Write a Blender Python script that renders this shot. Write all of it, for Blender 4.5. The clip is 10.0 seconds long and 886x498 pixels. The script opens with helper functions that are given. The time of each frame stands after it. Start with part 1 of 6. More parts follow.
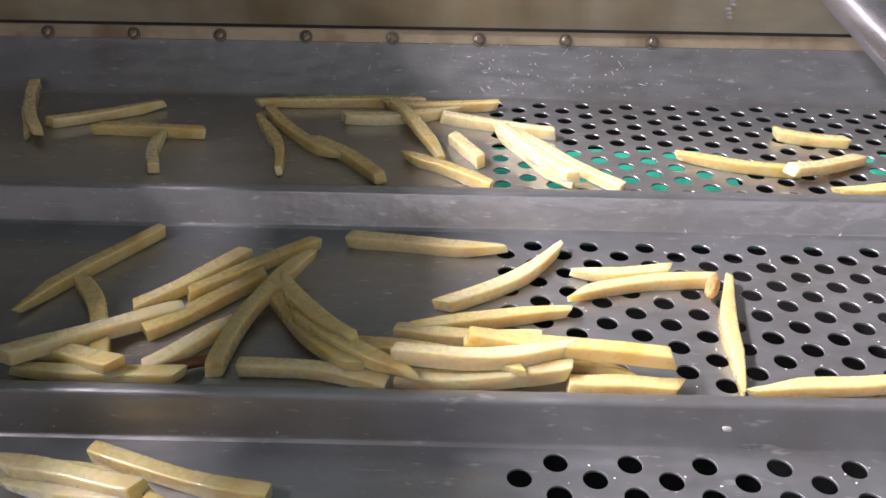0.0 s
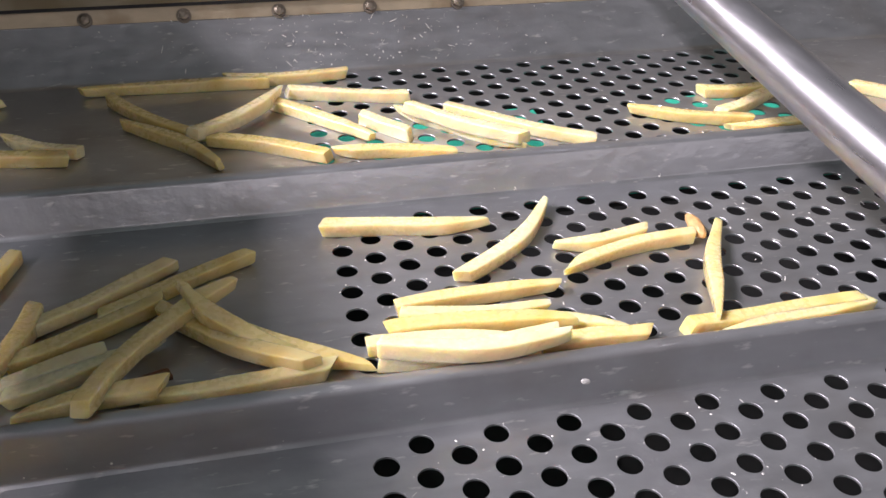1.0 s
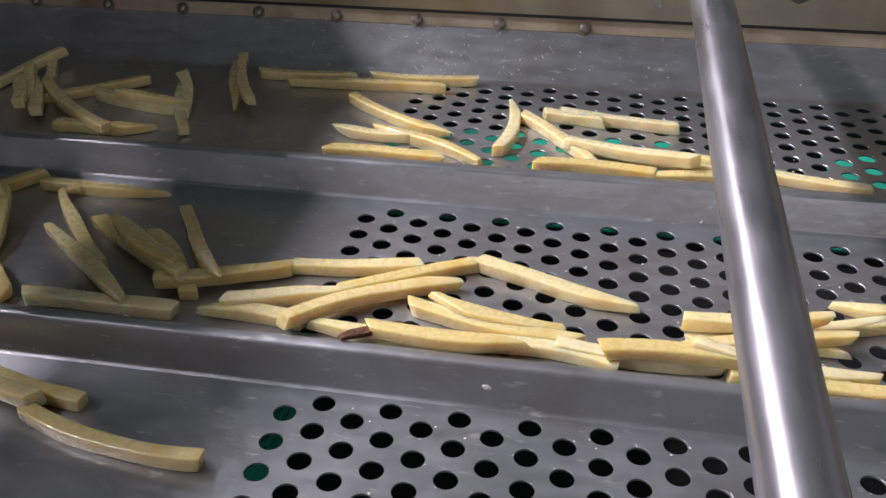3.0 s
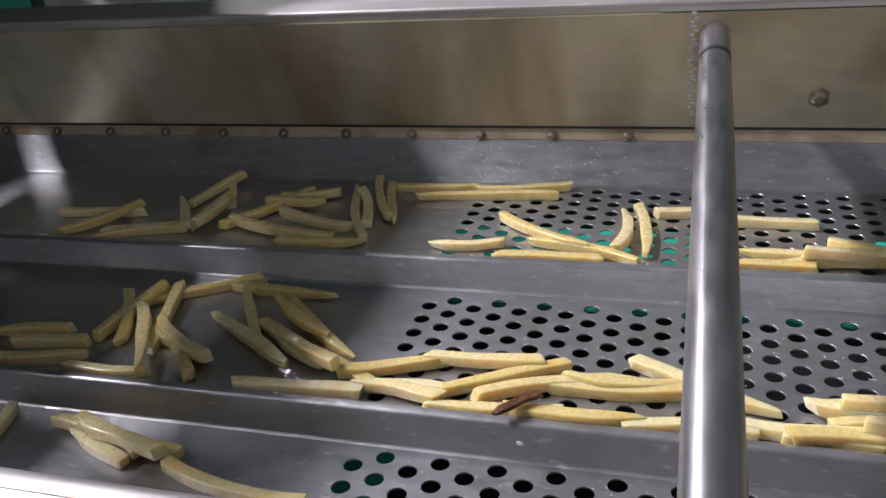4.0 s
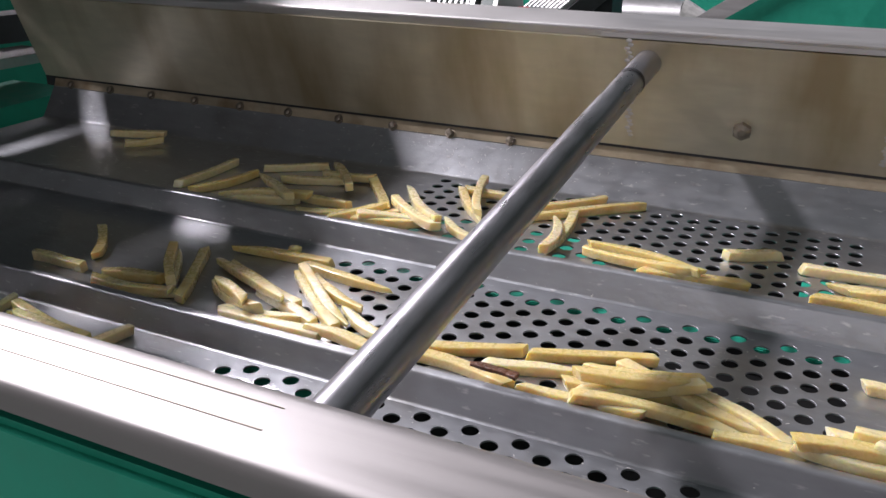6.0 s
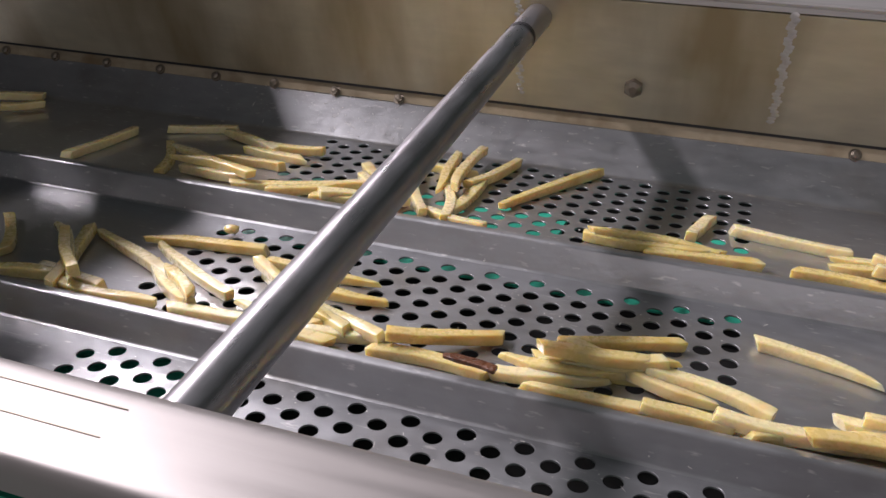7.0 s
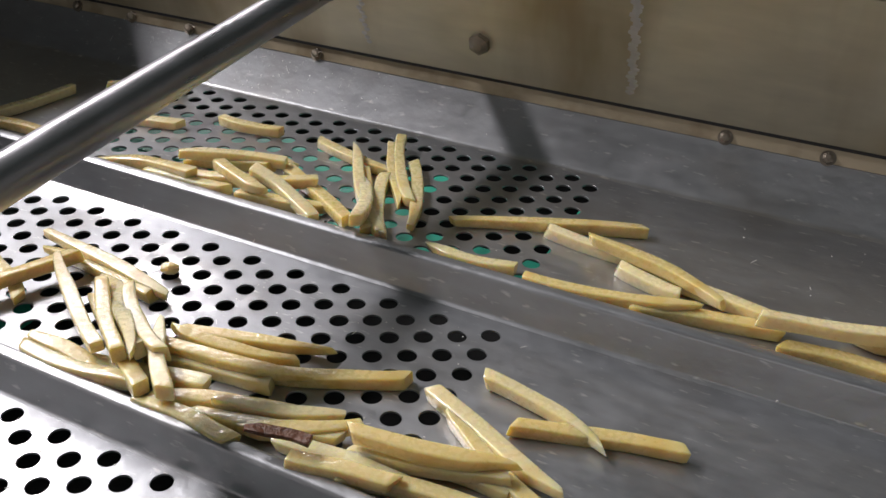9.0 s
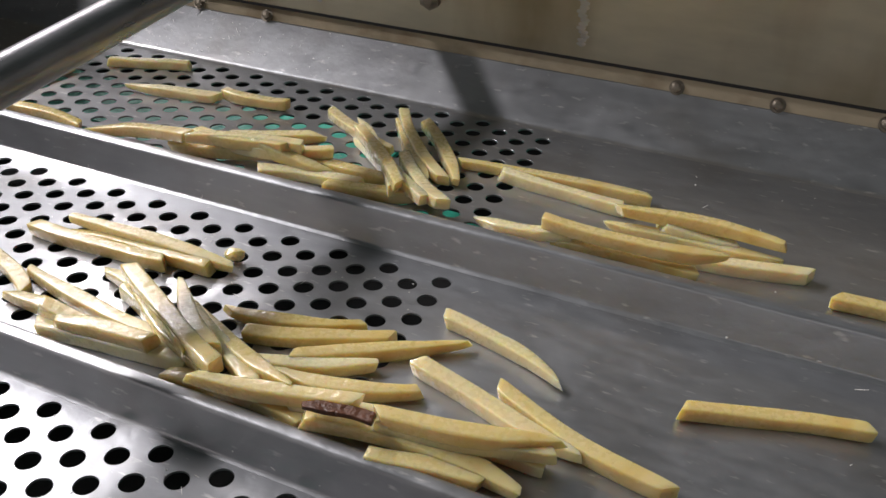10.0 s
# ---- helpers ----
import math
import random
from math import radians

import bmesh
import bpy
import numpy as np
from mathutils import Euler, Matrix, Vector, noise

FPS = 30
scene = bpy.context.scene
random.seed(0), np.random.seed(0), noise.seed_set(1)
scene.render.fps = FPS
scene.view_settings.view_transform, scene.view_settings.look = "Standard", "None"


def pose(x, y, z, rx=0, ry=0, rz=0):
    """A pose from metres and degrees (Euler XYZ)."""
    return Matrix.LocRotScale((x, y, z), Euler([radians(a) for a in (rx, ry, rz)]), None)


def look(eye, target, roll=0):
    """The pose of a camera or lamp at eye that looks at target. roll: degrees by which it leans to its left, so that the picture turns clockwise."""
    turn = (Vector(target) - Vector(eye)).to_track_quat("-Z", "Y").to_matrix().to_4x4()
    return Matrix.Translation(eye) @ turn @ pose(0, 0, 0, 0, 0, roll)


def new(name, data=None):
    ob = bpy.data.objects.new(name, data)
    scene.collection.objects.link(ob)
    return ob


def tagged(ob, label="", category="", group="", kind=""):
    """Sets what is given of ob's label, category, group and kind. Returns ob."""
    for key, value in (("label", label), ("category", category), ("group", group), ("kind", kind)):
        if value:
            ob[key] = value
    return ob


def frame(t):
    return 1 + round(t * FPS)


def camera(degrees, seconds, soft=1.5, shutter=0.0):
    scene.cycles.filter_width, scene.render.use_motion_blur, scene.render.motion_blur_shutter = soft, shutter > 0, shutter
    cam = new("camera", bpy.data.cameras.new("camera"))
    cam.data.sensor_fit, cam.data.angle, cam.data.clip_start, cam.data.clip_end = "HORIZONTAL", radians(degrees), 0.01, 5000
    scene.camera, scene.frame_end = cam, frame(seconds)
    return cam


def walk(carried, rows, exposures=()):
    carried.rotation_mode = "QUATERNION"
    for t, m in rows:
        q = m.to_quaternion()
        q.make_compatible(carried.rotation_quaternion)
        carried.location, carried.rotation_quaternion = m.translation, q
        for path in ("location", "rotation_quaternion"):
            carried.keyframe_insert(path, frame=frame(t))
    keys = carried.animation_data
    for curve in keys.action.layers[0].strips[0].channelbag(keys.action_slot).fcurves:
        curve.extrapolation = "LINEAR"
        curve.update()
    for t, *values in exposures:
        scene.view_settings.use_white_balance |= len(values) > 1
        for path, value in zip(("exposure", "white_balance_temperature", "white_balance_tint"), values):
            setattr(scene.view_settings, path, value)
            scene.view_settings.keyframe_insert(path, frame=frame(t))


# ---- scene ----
cam = camera(54.4, 10.0)
PATH = [  # seconds, eye, target, roll
    (0, (-0.0262, -0.3681, 0.2199), (-0.0305, -0.0259, 0.0128), 0.79),
    (0.5, (-0.0296, -0.3561, 0.2185), (0.0181, -0.0243, 0.0001), 1.56),
    (1, (-0.0312, -0.3502, 0.2099), (0.0466, -0.0223, -0.0055), 1.25),
    (1.5, (-0.0287, -0.3485, 0.2106), (0.0564, -0.0220, -0.0042), 0.33),
    (2, (-0.0027, -0.3471, 0.2047), (0.0507, -0.0156, -0.0128), -0.78),
    (3.5, (0.1438, -0.4192, 0.2385), (0.0467, -0.0843, 0.0425), -1.50),
    (4, (0.1520, -0.4446, 0.2515), (0.0410, -0.0991, 0.0832), -4.96),
    (4.5, (0.1828, -0.4463, 0.2540), (0.0508, -0.0978, 0.1087), -5.53),
    (5, (0.2413, -0.4520, 0.2556), (0.0757, -0.1154, 0.1170), -4.07),
    (5.5, (0.2781, -0.4608, 0.2536), (0.0978, -0.1340, 0.1100), -2.79),
    (6, (0.3022, -0.4734, 0.2426), (0.1408, -0.1418, 0.0877), -0.05),
    (7.5, (0.2973, -0.4157, 0.2308), (0.1905, -0.0750, 0.0504), 1.02),
    (8, (0.3266, -0.3759, 0.2239), (0.2026, -0.0497, 0.0285), 1.73),
    (8.5, (0.3995, -0.3254, 0.2338), (0.2590, -0.0160, 0.0226), 2.27),
    (9, (0.4366, -0.3069, 0.2466), (0.2910, 0.0023, 0.0387), 2.04),
    (9.5, (0.4582, -0.3065, 0.2559), (0.3204, 0.0056, 0.0470), 2.15),
    (10, (0.4500, -0.3085, 0.2264), (0.3170, 0.0043, 0.0157), 2.06),
]
walk(cam, [(t, look(eye, target, roll)) for t, eye, target, roll in PATH], [(0, 0.82, 6500, 27), (2, 0.53, 6300, 27), (3.5, 0.08, 6200, 24), (5, 0.19, 6230, 23), (5.5, 0.23, 6250, 23), (6, 0.15, 6250, 23), (7.5, -0.12, 6600, 27), (8.5, -0.34, 6500, 18), (10, -0.45, 6500, 18)])

# ---- world and light ----
world = bpy.data.worlds.new("hall_air")
scene.world = world
world.use_nodes = True
world.node_tree.nodes["Background"].inputs[0].default_value = (0.9, 0.92, 0.9, 1)
world.node_tree.nodes["Background"].inputs[1].default_value = 0.05


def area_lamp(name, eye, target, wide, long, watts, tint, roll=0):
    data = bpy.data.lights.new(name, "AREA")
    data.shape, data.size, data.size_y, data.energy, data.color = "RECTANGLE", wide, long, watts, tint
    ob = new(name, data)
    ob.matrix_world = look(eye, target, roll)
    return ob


# hall lamps: the strip that throws the tube's shadow, a weaker one, and an added fill behind the viewer
area_lamp("hall_lamp", (-2.0, 0.08, 2.15), (0.15, 0.08, 0.0), 2.5, 0.13, 142, (1.0, 0.98, 0.95))
area_lamp("hall_lamp", (-2.75, 2.3, 2.45), (0.1, 1.6, 0.0), 3.2, 0.24, 75, (1.0, 0.985, 0.96))
# added fill standing in for hall daylight; no real lamp or window
area_lamp("front_fill", (0.9, -3.8, 1.2), (0.2, 0.1, 0.0), 4.6, 1.8, 21, (1.0, 0.985, 0.96))


# ---- materials ----
def material(name, base, rough, metal=0.0, scale=40.0, vary=0.15, bump=0.15, stretch=(1, 1, 1), second=6.0, stain=None, stain_amount=0.0, rough_vary=0.12, per_object=0.0, spot_scale=2.3, wave=0.0, wave_scale=55.0, spot_range=(0.52, 0.72), spot_stretch=(1, 1, 1), specks=0.0):
    """A surface with grain and broad wear, in metres of object space."""
    m = bpy.data.materials.new(name)
    m.use_nodes = True
    n, l = m.node_tree.nodes, m.node_tree.links
    b = n["Principled BSDF"]
    co, mp = n.new("ShaderNodeTexCoord"), n.new("ShaderNodeMapping")
    mp.inputs["Scale"].default_value = stretch
    l.new(co.outputs["Object"], mp.inputs["Vector"])
    fine, broad = n.new("ShaderNodeTexNoise"), n.new("ShaderNodeTexNoise")
    fine.inputs["Scale"].default_value, fine.inputs["Detail"].default_value = scale, 6
    broad.inputs["Scale"].default_value, broad.inputs["Detail"].default_value = second, 4
    l.new(mp.outputs[0], fine.inputs["Vector"])
    l.new(co.outputs["Object"], broad.inputs["Vector"])
    add = n.new("ShaderNodeMath")
    add.operation = "ADD"
    l.new(fine.outputs[0], add.inputs[0])
    l.new(broad.outputs[0], add.inputs[1])
    ramp = n.new("ShaderNodeMapRange")
    ramp.inputs[1].default_value, ramp.inputs[2].default_value = 0.6, 1.4
    l.new(add.outputs[0], ramp.inputs[0])
    mix = n.new("ShaderNodeMix")
    mix.data_type = "RGBA"
    mix.inputs[6].default_value = (*[c * (1 - vary) for c in base], 1)
    mix.inputs[7].default_value = (*[min(1, c * (1 + vary)) for c in base], 1)
    l.new(ramp.outputs[0], mix.inputs[0])
    out = mix.outputs[2]
    if stain:
        spot = n.new("ShaderNodeTexNoise")
        spot.inputs["Scale"].default_value, spot.inputs["Detail"].default_value = second * spot_scale, 5
        mp2 = n.new("ShaderNodeMapping")
        mp2.inputs["Scale"].default_value = spot_stretch
        l.new(co.outputs["Object"], mp2.inputs["Vector"])
        l.new(mp2.outputs[0], spot.inputs["Vector"])
        cut = n.new("ShaderNodeMapRange")
        cut.inputs[1].default_value, cut.inputs[2].default_value = spot_range
        cut.inputs[4].default_value = stain_amount
        l.new(spot.outputs[0], cut.inputs[0])
        mix2 = n.new("ShaderNodeMix")
        mix2.data_type = "RGBA"
        mix2.inputs[7].default_value = (*stain, 1)
        l.new(out, mix2.inputs[6])
        l.new(cut.outputs[0], mix2.inputs[0])
        out = mix2.outputs[2]
    if specks:
        dots, dot_cut, mix3 = n.new("ShaderNodeTexNoise"), n.new("ShaderNodeMapRange"), n.new("ShaderNodeMix")
        dots.inputs["Scale"].default_value, dots.inputs["Detail"].default_value = 330, 3
        dot_cut.inputs[1].default_value, dot_cut.inputs[2].default_value, dot_cut.inputs[4].default_value = 0.64, 0.74, specks
        mix3.data_type = "RGBA"
        mix3.inputs[7].default_value = (0.82, 0.82, 0.80, 1)
        l.new(mp.outputs[0], dots.inputs["Vector"])
        l.new(dots.outputs[0], dot_cut.inputs[0])
        l.new(dot_cut.outputs[0], mix3.inputs[0])
        l.new(out, mix3.inputs[6])
        out = mix3.outputs[2]
    if per_object:
        info, hsv, val = n.new("ShaderNodeObjectInfo"), n.new("ShaderNodeHueSaturation"), n.new("ShaderNodeMapRange")
        val.inputs[3].default_value, val.inputs[4].default_value = 1 - per_object, 1 + per_object
        sat = n.new("ShaderNodeMapRange")
        sat.inputs[3].default_value, sat.inputs[4].default_value = 1 + 1.6 * per_object, 1 - 1.6 * per_object
        l.new(info.outputs["Random"], val.inputs[0])
        l.new(info.outputs["Random"], sat.inputs[0])
        l.new(val.outputs[0], hsv.inputs["Value"])
        l.new(sat.outputs[0], hsv.inputs["Saturation"])
        l.new(out, hsv.inputs["Color"])
        out = hsv.outputs[0]
    l.new(out, b.inputs["Base Color"])
    rr = n.new("ShaderNodeMapRange")
    rr.inputs[3].default_value, rr.inputs[4].default_value = max(0.02, rough - rough_vary), min(1, rough + rough_vary)
    l.new(ramp.outputs[0], rr.inputs[0])
    l.new(rr.outputs[0], b.inputs["Roughness"])
    b.inputs["Metallic"].default_value = metal
    bp = n.new("ShaderNodeBump")
    bp.inputs["Strength"].default_value, bp.inputs["Distance"].default_value = bump, 0.001
    l.new(fine.outputs[0], bp.inputs["Height"])
    l.new(bp.outputs[0], b.inputs["Normal"])
    l.new(bp.outputs[0], b.inputs["Coat Normal"])
    if wave:
        dents, bp2 = n.new("ShaderNodeTexNoise"), n.new("ShaderNodeBump")
        dents.inputs["Scale"].default_value, dents.inputs["Detail"].default_value = wave_scale, 3
        bp2.inputs["Strength"].default_value, bp2.inputs["Distance"].default_value = wave, 0.002
        l.new(co.outputs["Object"], dents.inputs["Vector"])
        l.new(dents.outputs[0], bp2.inputs["Height"])
        l.new(bp2.outputs[0], bp.inputs["Normal"])
    return m


STEEL = material("wet_stainless_steel", (0.37, 0.385, 0.405), 0.40, 0.80, 170, 0.12, 0.08, (0.3, 1, 1), 9, (0.25, 0.235, 0.21), 0.4, 0.10, wave=0.22, wave_scale=85, specks=0.5)
film = STEEL.node_tree.nodes["Principled BSDF"].inputs
film["Coat Weight"].default_value, film["Coat Roughness"].default_value, film["Coat IOR"].default_value = 0.85, 0.085, 1.45
WALL_STEEL = material("dull_stainless_steel", (0.60, 0.55, 0.42), 0.46, 0.6, 120, 0.14, 0.08, (0.3, 1, 1), 7, (0.32, 0.24, 0.13), 0.8, spot_scale=1.6, wave=0.12, wave_scale=12, spot_range=(0.47, 0.66), spot_stretch=(1, 0.3, 0.3))
STRIP_STEEL = material("brown_stained_steel", (0.46, 0.39, 0.28), 0.5, 0.6, 150, 0.3, 0.15, (0.3, 1, 1), 16, (0.20, 0.13, 0.065), 0.75, spot_scale=1.6)
RIM_STEEL = material("brushed_rim_steel", (0.54, 0.53, 0.525), 0.45, 0.75, 200, 0.10, 0.10, (0.08, 1, 1), 8, (0.40, 0.36, 0.30), 0.3)
NEAR_RIM = material("smeared_rim_steel", (0.58, 0.57, 0.565), 0.42, 0.75, 200, 0.12, 0.10, (0.06, 1, 1), 3.2, (0.27, 0.255, 0.25), 0.75, spot_scale=0.9, spot_range=(0.46, 0.52))
TUBE_STEEL = material("polished_tube_steel", (0.44, 0.44, 0.47), 0.34, 0.9, 220, 0.08, 0.06, (1, 0.1, 1), 14, (0.25, 0.24, 0.23), 0.4)
BOLT_STEEL = material("tarnished_bolt_steel", (0.28, 0.245, 0.20), 0.5, 0.85, 300, 0.2, 0.2)
GREEN = material("green_machine_enamel", (0.014, 0.34, 0.225), 0.4, 0.0, 60, 0.15, 0.1, second=3)
# machine green lightened to make up for missing light under the deck
LIFTED_GREEN = material("lightened_green_enamel", (0.025, 0.55, 0.38), 0.4, 0.0, 60, 0.15, 0.1, second=3)
DARK_GREEN = material("dark_green_motor_enamel", (0.022, 0.055, 0.045), 0.4, 0.0, 60, 0.2, 0.1)
PALE_GREEN = material("grey_green_enamel", (0.05, 0.13, 0.09), 0.45, 0.0, 60, 0.15, 0.1)
DARK = material("dark_wet_steel", (0.055, 0.055, 0.06), 0.5, 0.2, 50, 0.3, 0.1)
# near-black base stands in for the shade under the deck
UNDER_SHADE = material("underside_shade_black", (0.022, 0.022, 0.023), 0.8, 0.0, 50, 0.3, 0.1)
SCRATCHED = material("scratched_bright_steel", (0.66, 0.65, 0.63), 0.5, 0.25, 90, 0.35, 0.3, (0.4, 1, 1), 20)
BLACK = material("black_rubber", (0.02, 0.02, 0.022), 0.6, 0.0, 90, 0.2, 0.2)
RED = material("red_button_plastic", (0.55, 0.03, 0.03), 0.35, 0.0, 90, 0.1, 0.05)
BLUE = material("blue_panel_plastic", (0.02, 0.16, 0.42), 0.45, 0.0, 30, 0.12, 0.05)
HALL = material("grey_hall_paint", (0.45, 0.46, 0.44), 0.7, 0.0, 12, 0.12, 0.1, second=1)
HALL_GREEN = material("dark_green_hall_paint", (0.075, 0.125, 0.105), 0.65, 0.0, 12, 0.15, 0.1, second=1)
HALL_ROOF = material("pale_grey_roof_sheet", (0.25, 0.30, 0.285), 0.6, 0.0, 9, 0.15, 0.1, second=0.7)
CONCRETE = material("wet_concrete", (0.16, 0.16, 0.15), 0.45, 0.0, 20, 0.25, 0.2, second=1.5)
ALLOY = material("cast_aluminium", (0.5, 0.5, 0.5), 0.42, 0.8, 90, 0.12, 0.15)
FRY = material("raw_potato", (0.80, 0.665, 0.35), 0.30, 0.0, 420, 0.025, 0.16, (1, 1, 1), 50, (0.70, 0.51, 0.19), 0.55, 0.14, 0.11, 1.3, wave=0.22, wave_scale=320)
fry = FRY.node_tree.nodes["Principled BSDF"].inputs
fry["Subsurface Weight"].default_value = 0.9
fry["Subsurface Radius"].default_value = (0.0060, 0.0042, 0.0016)
fry["Subsurface Scale"].default_value = 1.1
fry["Coat Weight"].default_value = 1.0
fry["Coat Roughness"].default_value = 0.08
TIP = material("browned_potato", (0.56, 0.33, 0.14), 0.4, 0.0, 300, 0.3, 0.3, second=60)
SKIN = material("brown_potato_skin", (0.10, 0.034, 0.012), 0.38, 0.0, 700, 0.6, 0.6, second=180, wave=0.5, wave_scale=260)
# white base paints the drops' glints and starch; the crumb shares it
WATER = material("starch_and_glint_white", (0.72, 0.72, 0.70), 0.15, 0.0, 50, 0.1, 0.0, rough_vary=0.05)


# ---- mesh helpers ----
def mesh_object(name, bm, mat, parent=None, label="", smooth=True):
    me = bpy.data.meshes.new(name)
    bmesh.ops.recalc_face_normals(bm, faces=bm.faces)
    for e in bm.edges:
        e.smooth = not (len(e.link_faces) == 2 and e.calc_face_angle() > 0.8)
    bm.to_mesh(me)
    bm.free()
    for p in me.polygons:
        p.use_smooth = smooth
    me.materials.append(mat)
    ob = new(name, me)
    if parent:
        ob.parent = parent
    if label:
        ob["label"] = label
    return ob


def part(name, bm, mat, parent, label="", smooth=False):
    return mesh_object(name, bm, mat, parent, label, smooth)


def sweep(bm, outline, x0, x1, steps=1, closed=False):
    """Sweeps an outline of (y, z) along x."""
    rings = []
    for i in range(steps + 1):
        x = x0 + (x1 - x0) * i / steps
        rings.append([bm.verts.new((x, y, z)) for y, z in outline])
    n = len(outline)
    for a, b in zip(rings, rings[1:]):
        for j in range(n if closed else n - 1):
            k = (j + 1) % n
            bm.faces.new((a[j], a[k], b[k], b[j]))
    if closed:
        bm.faces.new(rings[0])
        bm.faces.new(rings[-1][::-1])


def rounded(points, radius, steps=4):
    """An open outline with its inner corners rounded."""
    out = [points[0]]
    for p, q, r in zip(points, points[1:], points[2:]):
        p, q, r = Vector(p), Vector(q), Vector(r)
        d = min(radius, (p - q).length * 0.45, (r - q).length * 0.45)
        a, b = q + (p - q).normalized() * d, q + (r - q).normalized() * d
        for i in range(steps + 1):
            t = i / steps
            s = a * (1 - t) ** 2 + q * 2 * t * (1 - t) + b * t * t
            out.append((s.x, s.y))
    out.append(points[-1])
    return out


def thick(outline, t):
    """The closed outline of a sheet of thickness t under an open one."""
    pts = [Vector(p) for p in outline]
    back = []
    for i, p in enumerate(pts):
        d = (pts[min(i + 1, len(pts) - 1)] - pts[max(i - 1, 0)]).normalized()
        back.append((p.x - d.y * t, p.y + d.x * t))
    return list(outline) + back[::-1]


def box(bm, x0, x1, y0, y1, z0, z1, bevel=0.0):
    r = bmesh.ops.create_cube(bm, size=1.0)
    for v in r["verts"]:
        v.co = Vector(((x0 + x1) / 2 + v.co.x * (x1 - x0), (y0 + y1) / 2 + v.co.y * (y1 - y0), (z0 + z1) / 2 + v.co.z * (z1 - z0)))
    if bevel:
        bmesh.ops.bevel(bm, geom=list({e for v in r["verts"] for e in v.link_edges}), offset=bevel, segments=2, affect="EDGES")


def cylinder(bm, a, b, radius, sides=24, radius2=None, caps=True):
    a, b = Vector(a), Vector(b)
    m = Matrix.Translation((a + b) / 2) @ (b - a).to_track_quat("Z", "Y").to_matrix().to_4x4()
    return bmesh.ops.create_cone(bm, cap_ends=caps, segments=sides, radius1=radius, radius2=radius if radius2 is None else radius2, depth=(b - a).length, matrix=m)["verts"]


def beam(bm, a, b, wide, high):
    """A square bar from a to b."""
    a, b = Vector(a), Vector(b)
    m = Matrix.Translation((a + b) / 2) @ (b - a).to_track_quat("X", "Z").to_matrix().to_4x4()
    vs = bmesh.ops.create_cube(bm, size=1.0)["verts"]
    for v in vs:
        v.co = m @ Vector((v.co.x * (b - a).length, v.co.y * wide, v.co.z * high))


# ---- the deck ----
PITCH, COL, HOLE = 0.016, 0.016 * math.sqrt(3) / 2, 0.0046
X0, X1 = -0.49, 1.0
FIRST, LAST = 0, 23
CHANNELS = [  # floor's far and near y, z, y of the first row, whether odd columns start there
    (0.1610, 0.0265, 0.0130, 0.1538, 0),
    (0.0121, -0.1155, 0.0, 0.0, 1),
    (-0.1270, -0.2660, -0.0137, -0.1340, 1),
]
deck = tagged(new("vibrating_deck"), "stepped stainless steel vibrating deck with three perforated channels", "conveyor deck", kind="structure")


def perforated(bm, far, near, z, first, odd):
    deep = 0.0010

    def quad(x0, x1, y0, y1):
        if y1 - y0 > 1e-5:
            bm.faces.new([bm.verts.new(p) for p in ((x0, y0, z), (x1, y0, z), (x1, y1, z), (x0, y1, z))])

    left, right = (FIRST - 0.5) * COL, (LAST + 0.5) * COL
    quad(X0, left, near, far)
    quad(right, X1, near, far)
    for c in range(FIRST, LAST + 1):
        xa, xb = (c - 0.5) * COL, (c + 0.5) * COL
        y = first if c % 2 == odd else first - PITCH / 2
        top = min(far, y + PITCH / 2)
        quad(xa, xb, top, far)
        while y - HOLE - 0.0015 > near:
            bottom = max(near, y - PITCH / 2)
            ring, lip, rim, low = [], [], [], []
            for i in range(24):
                a = math.pi / 12 * i
                ux, uy = math.cos(a), math.sin(a)
                s = 1 / max(abs(ux), abs(uy))
                hx = c * COL + ux * s * COL / 2
                hy = y + uy * s * ((top - y) if uy > 0 else (y - bottom))
                ring.append(bm.verts.new((hx, hy, z)))
                lip.append(bm.verts.new((c * COL + ux * (HOLE + 0.00015), y + uy * (HOLE + 0.00015), z)))
                rim.append(bm.verts.new((c * COL + ux * HOLE, y + uy * HOLE, z - 0.0002)))
                low.append(bm.verts.new((c * COL + ux * HOLE, y + uy * HOLE, z - deep)))
            for i in range(24):
                j = (i + 1) % 24
                bm.faces.new((ring[i], ring[j], lip[j], lip[i]))
                bm.faces.new((lip[i], lip[j], rim[j], rim[i]))
                bm.faces.new((rim[i], rim[j], low[j], low[i]))
            top = bottom
            y -= PITCH
        quad(xa, xb, near, top)


for far, near, z, first, odd in CHANNELS:
    bm = bmesh.new()
    perforated(bm, far, near, z, first, odd)
    bmesh.ops.remove_doubles(bm, verts=bm.verts, dist=2e-5)
    me = bpy.data.meshes.new("channel_floor")
    bm.to_mesh(me)
    bm.free()
    me.materials.append(STEEL)
    ob = new("channel_floor", me)
    ob.parent = deck
    ob["label"] = "perforated wet steel channel floor"

# sloping back sheet, two dam ridges
for name, line, r in (
    ("back_sheet", [(0.1832, 0.0431), (0.1837, 0.0426), (0.1640, 0.0140), (0.1610, 0.0130)], 0.006),
    ("ridge", [(0.0265, 0.0130), (0.0265, 0.0192), (0.0200, 0.0187), (0.0140, 0.0010), (0.0121, 0.0)], 0.002),
    ("ridge", [(-0.1155, 0.0), (-0.1155, 0.0056), (-0.1215, 0.0050), (-0.1255, -0.0127), (-0.1270, -0.0137)], 0.002),
):
    bm = bmesh.new()
    sweep(bm, rounded(line, r), X0, X1, 12)
    part(name, bm, STEEL, deck, "bent wet steel " + name.replace("_", " "), True)

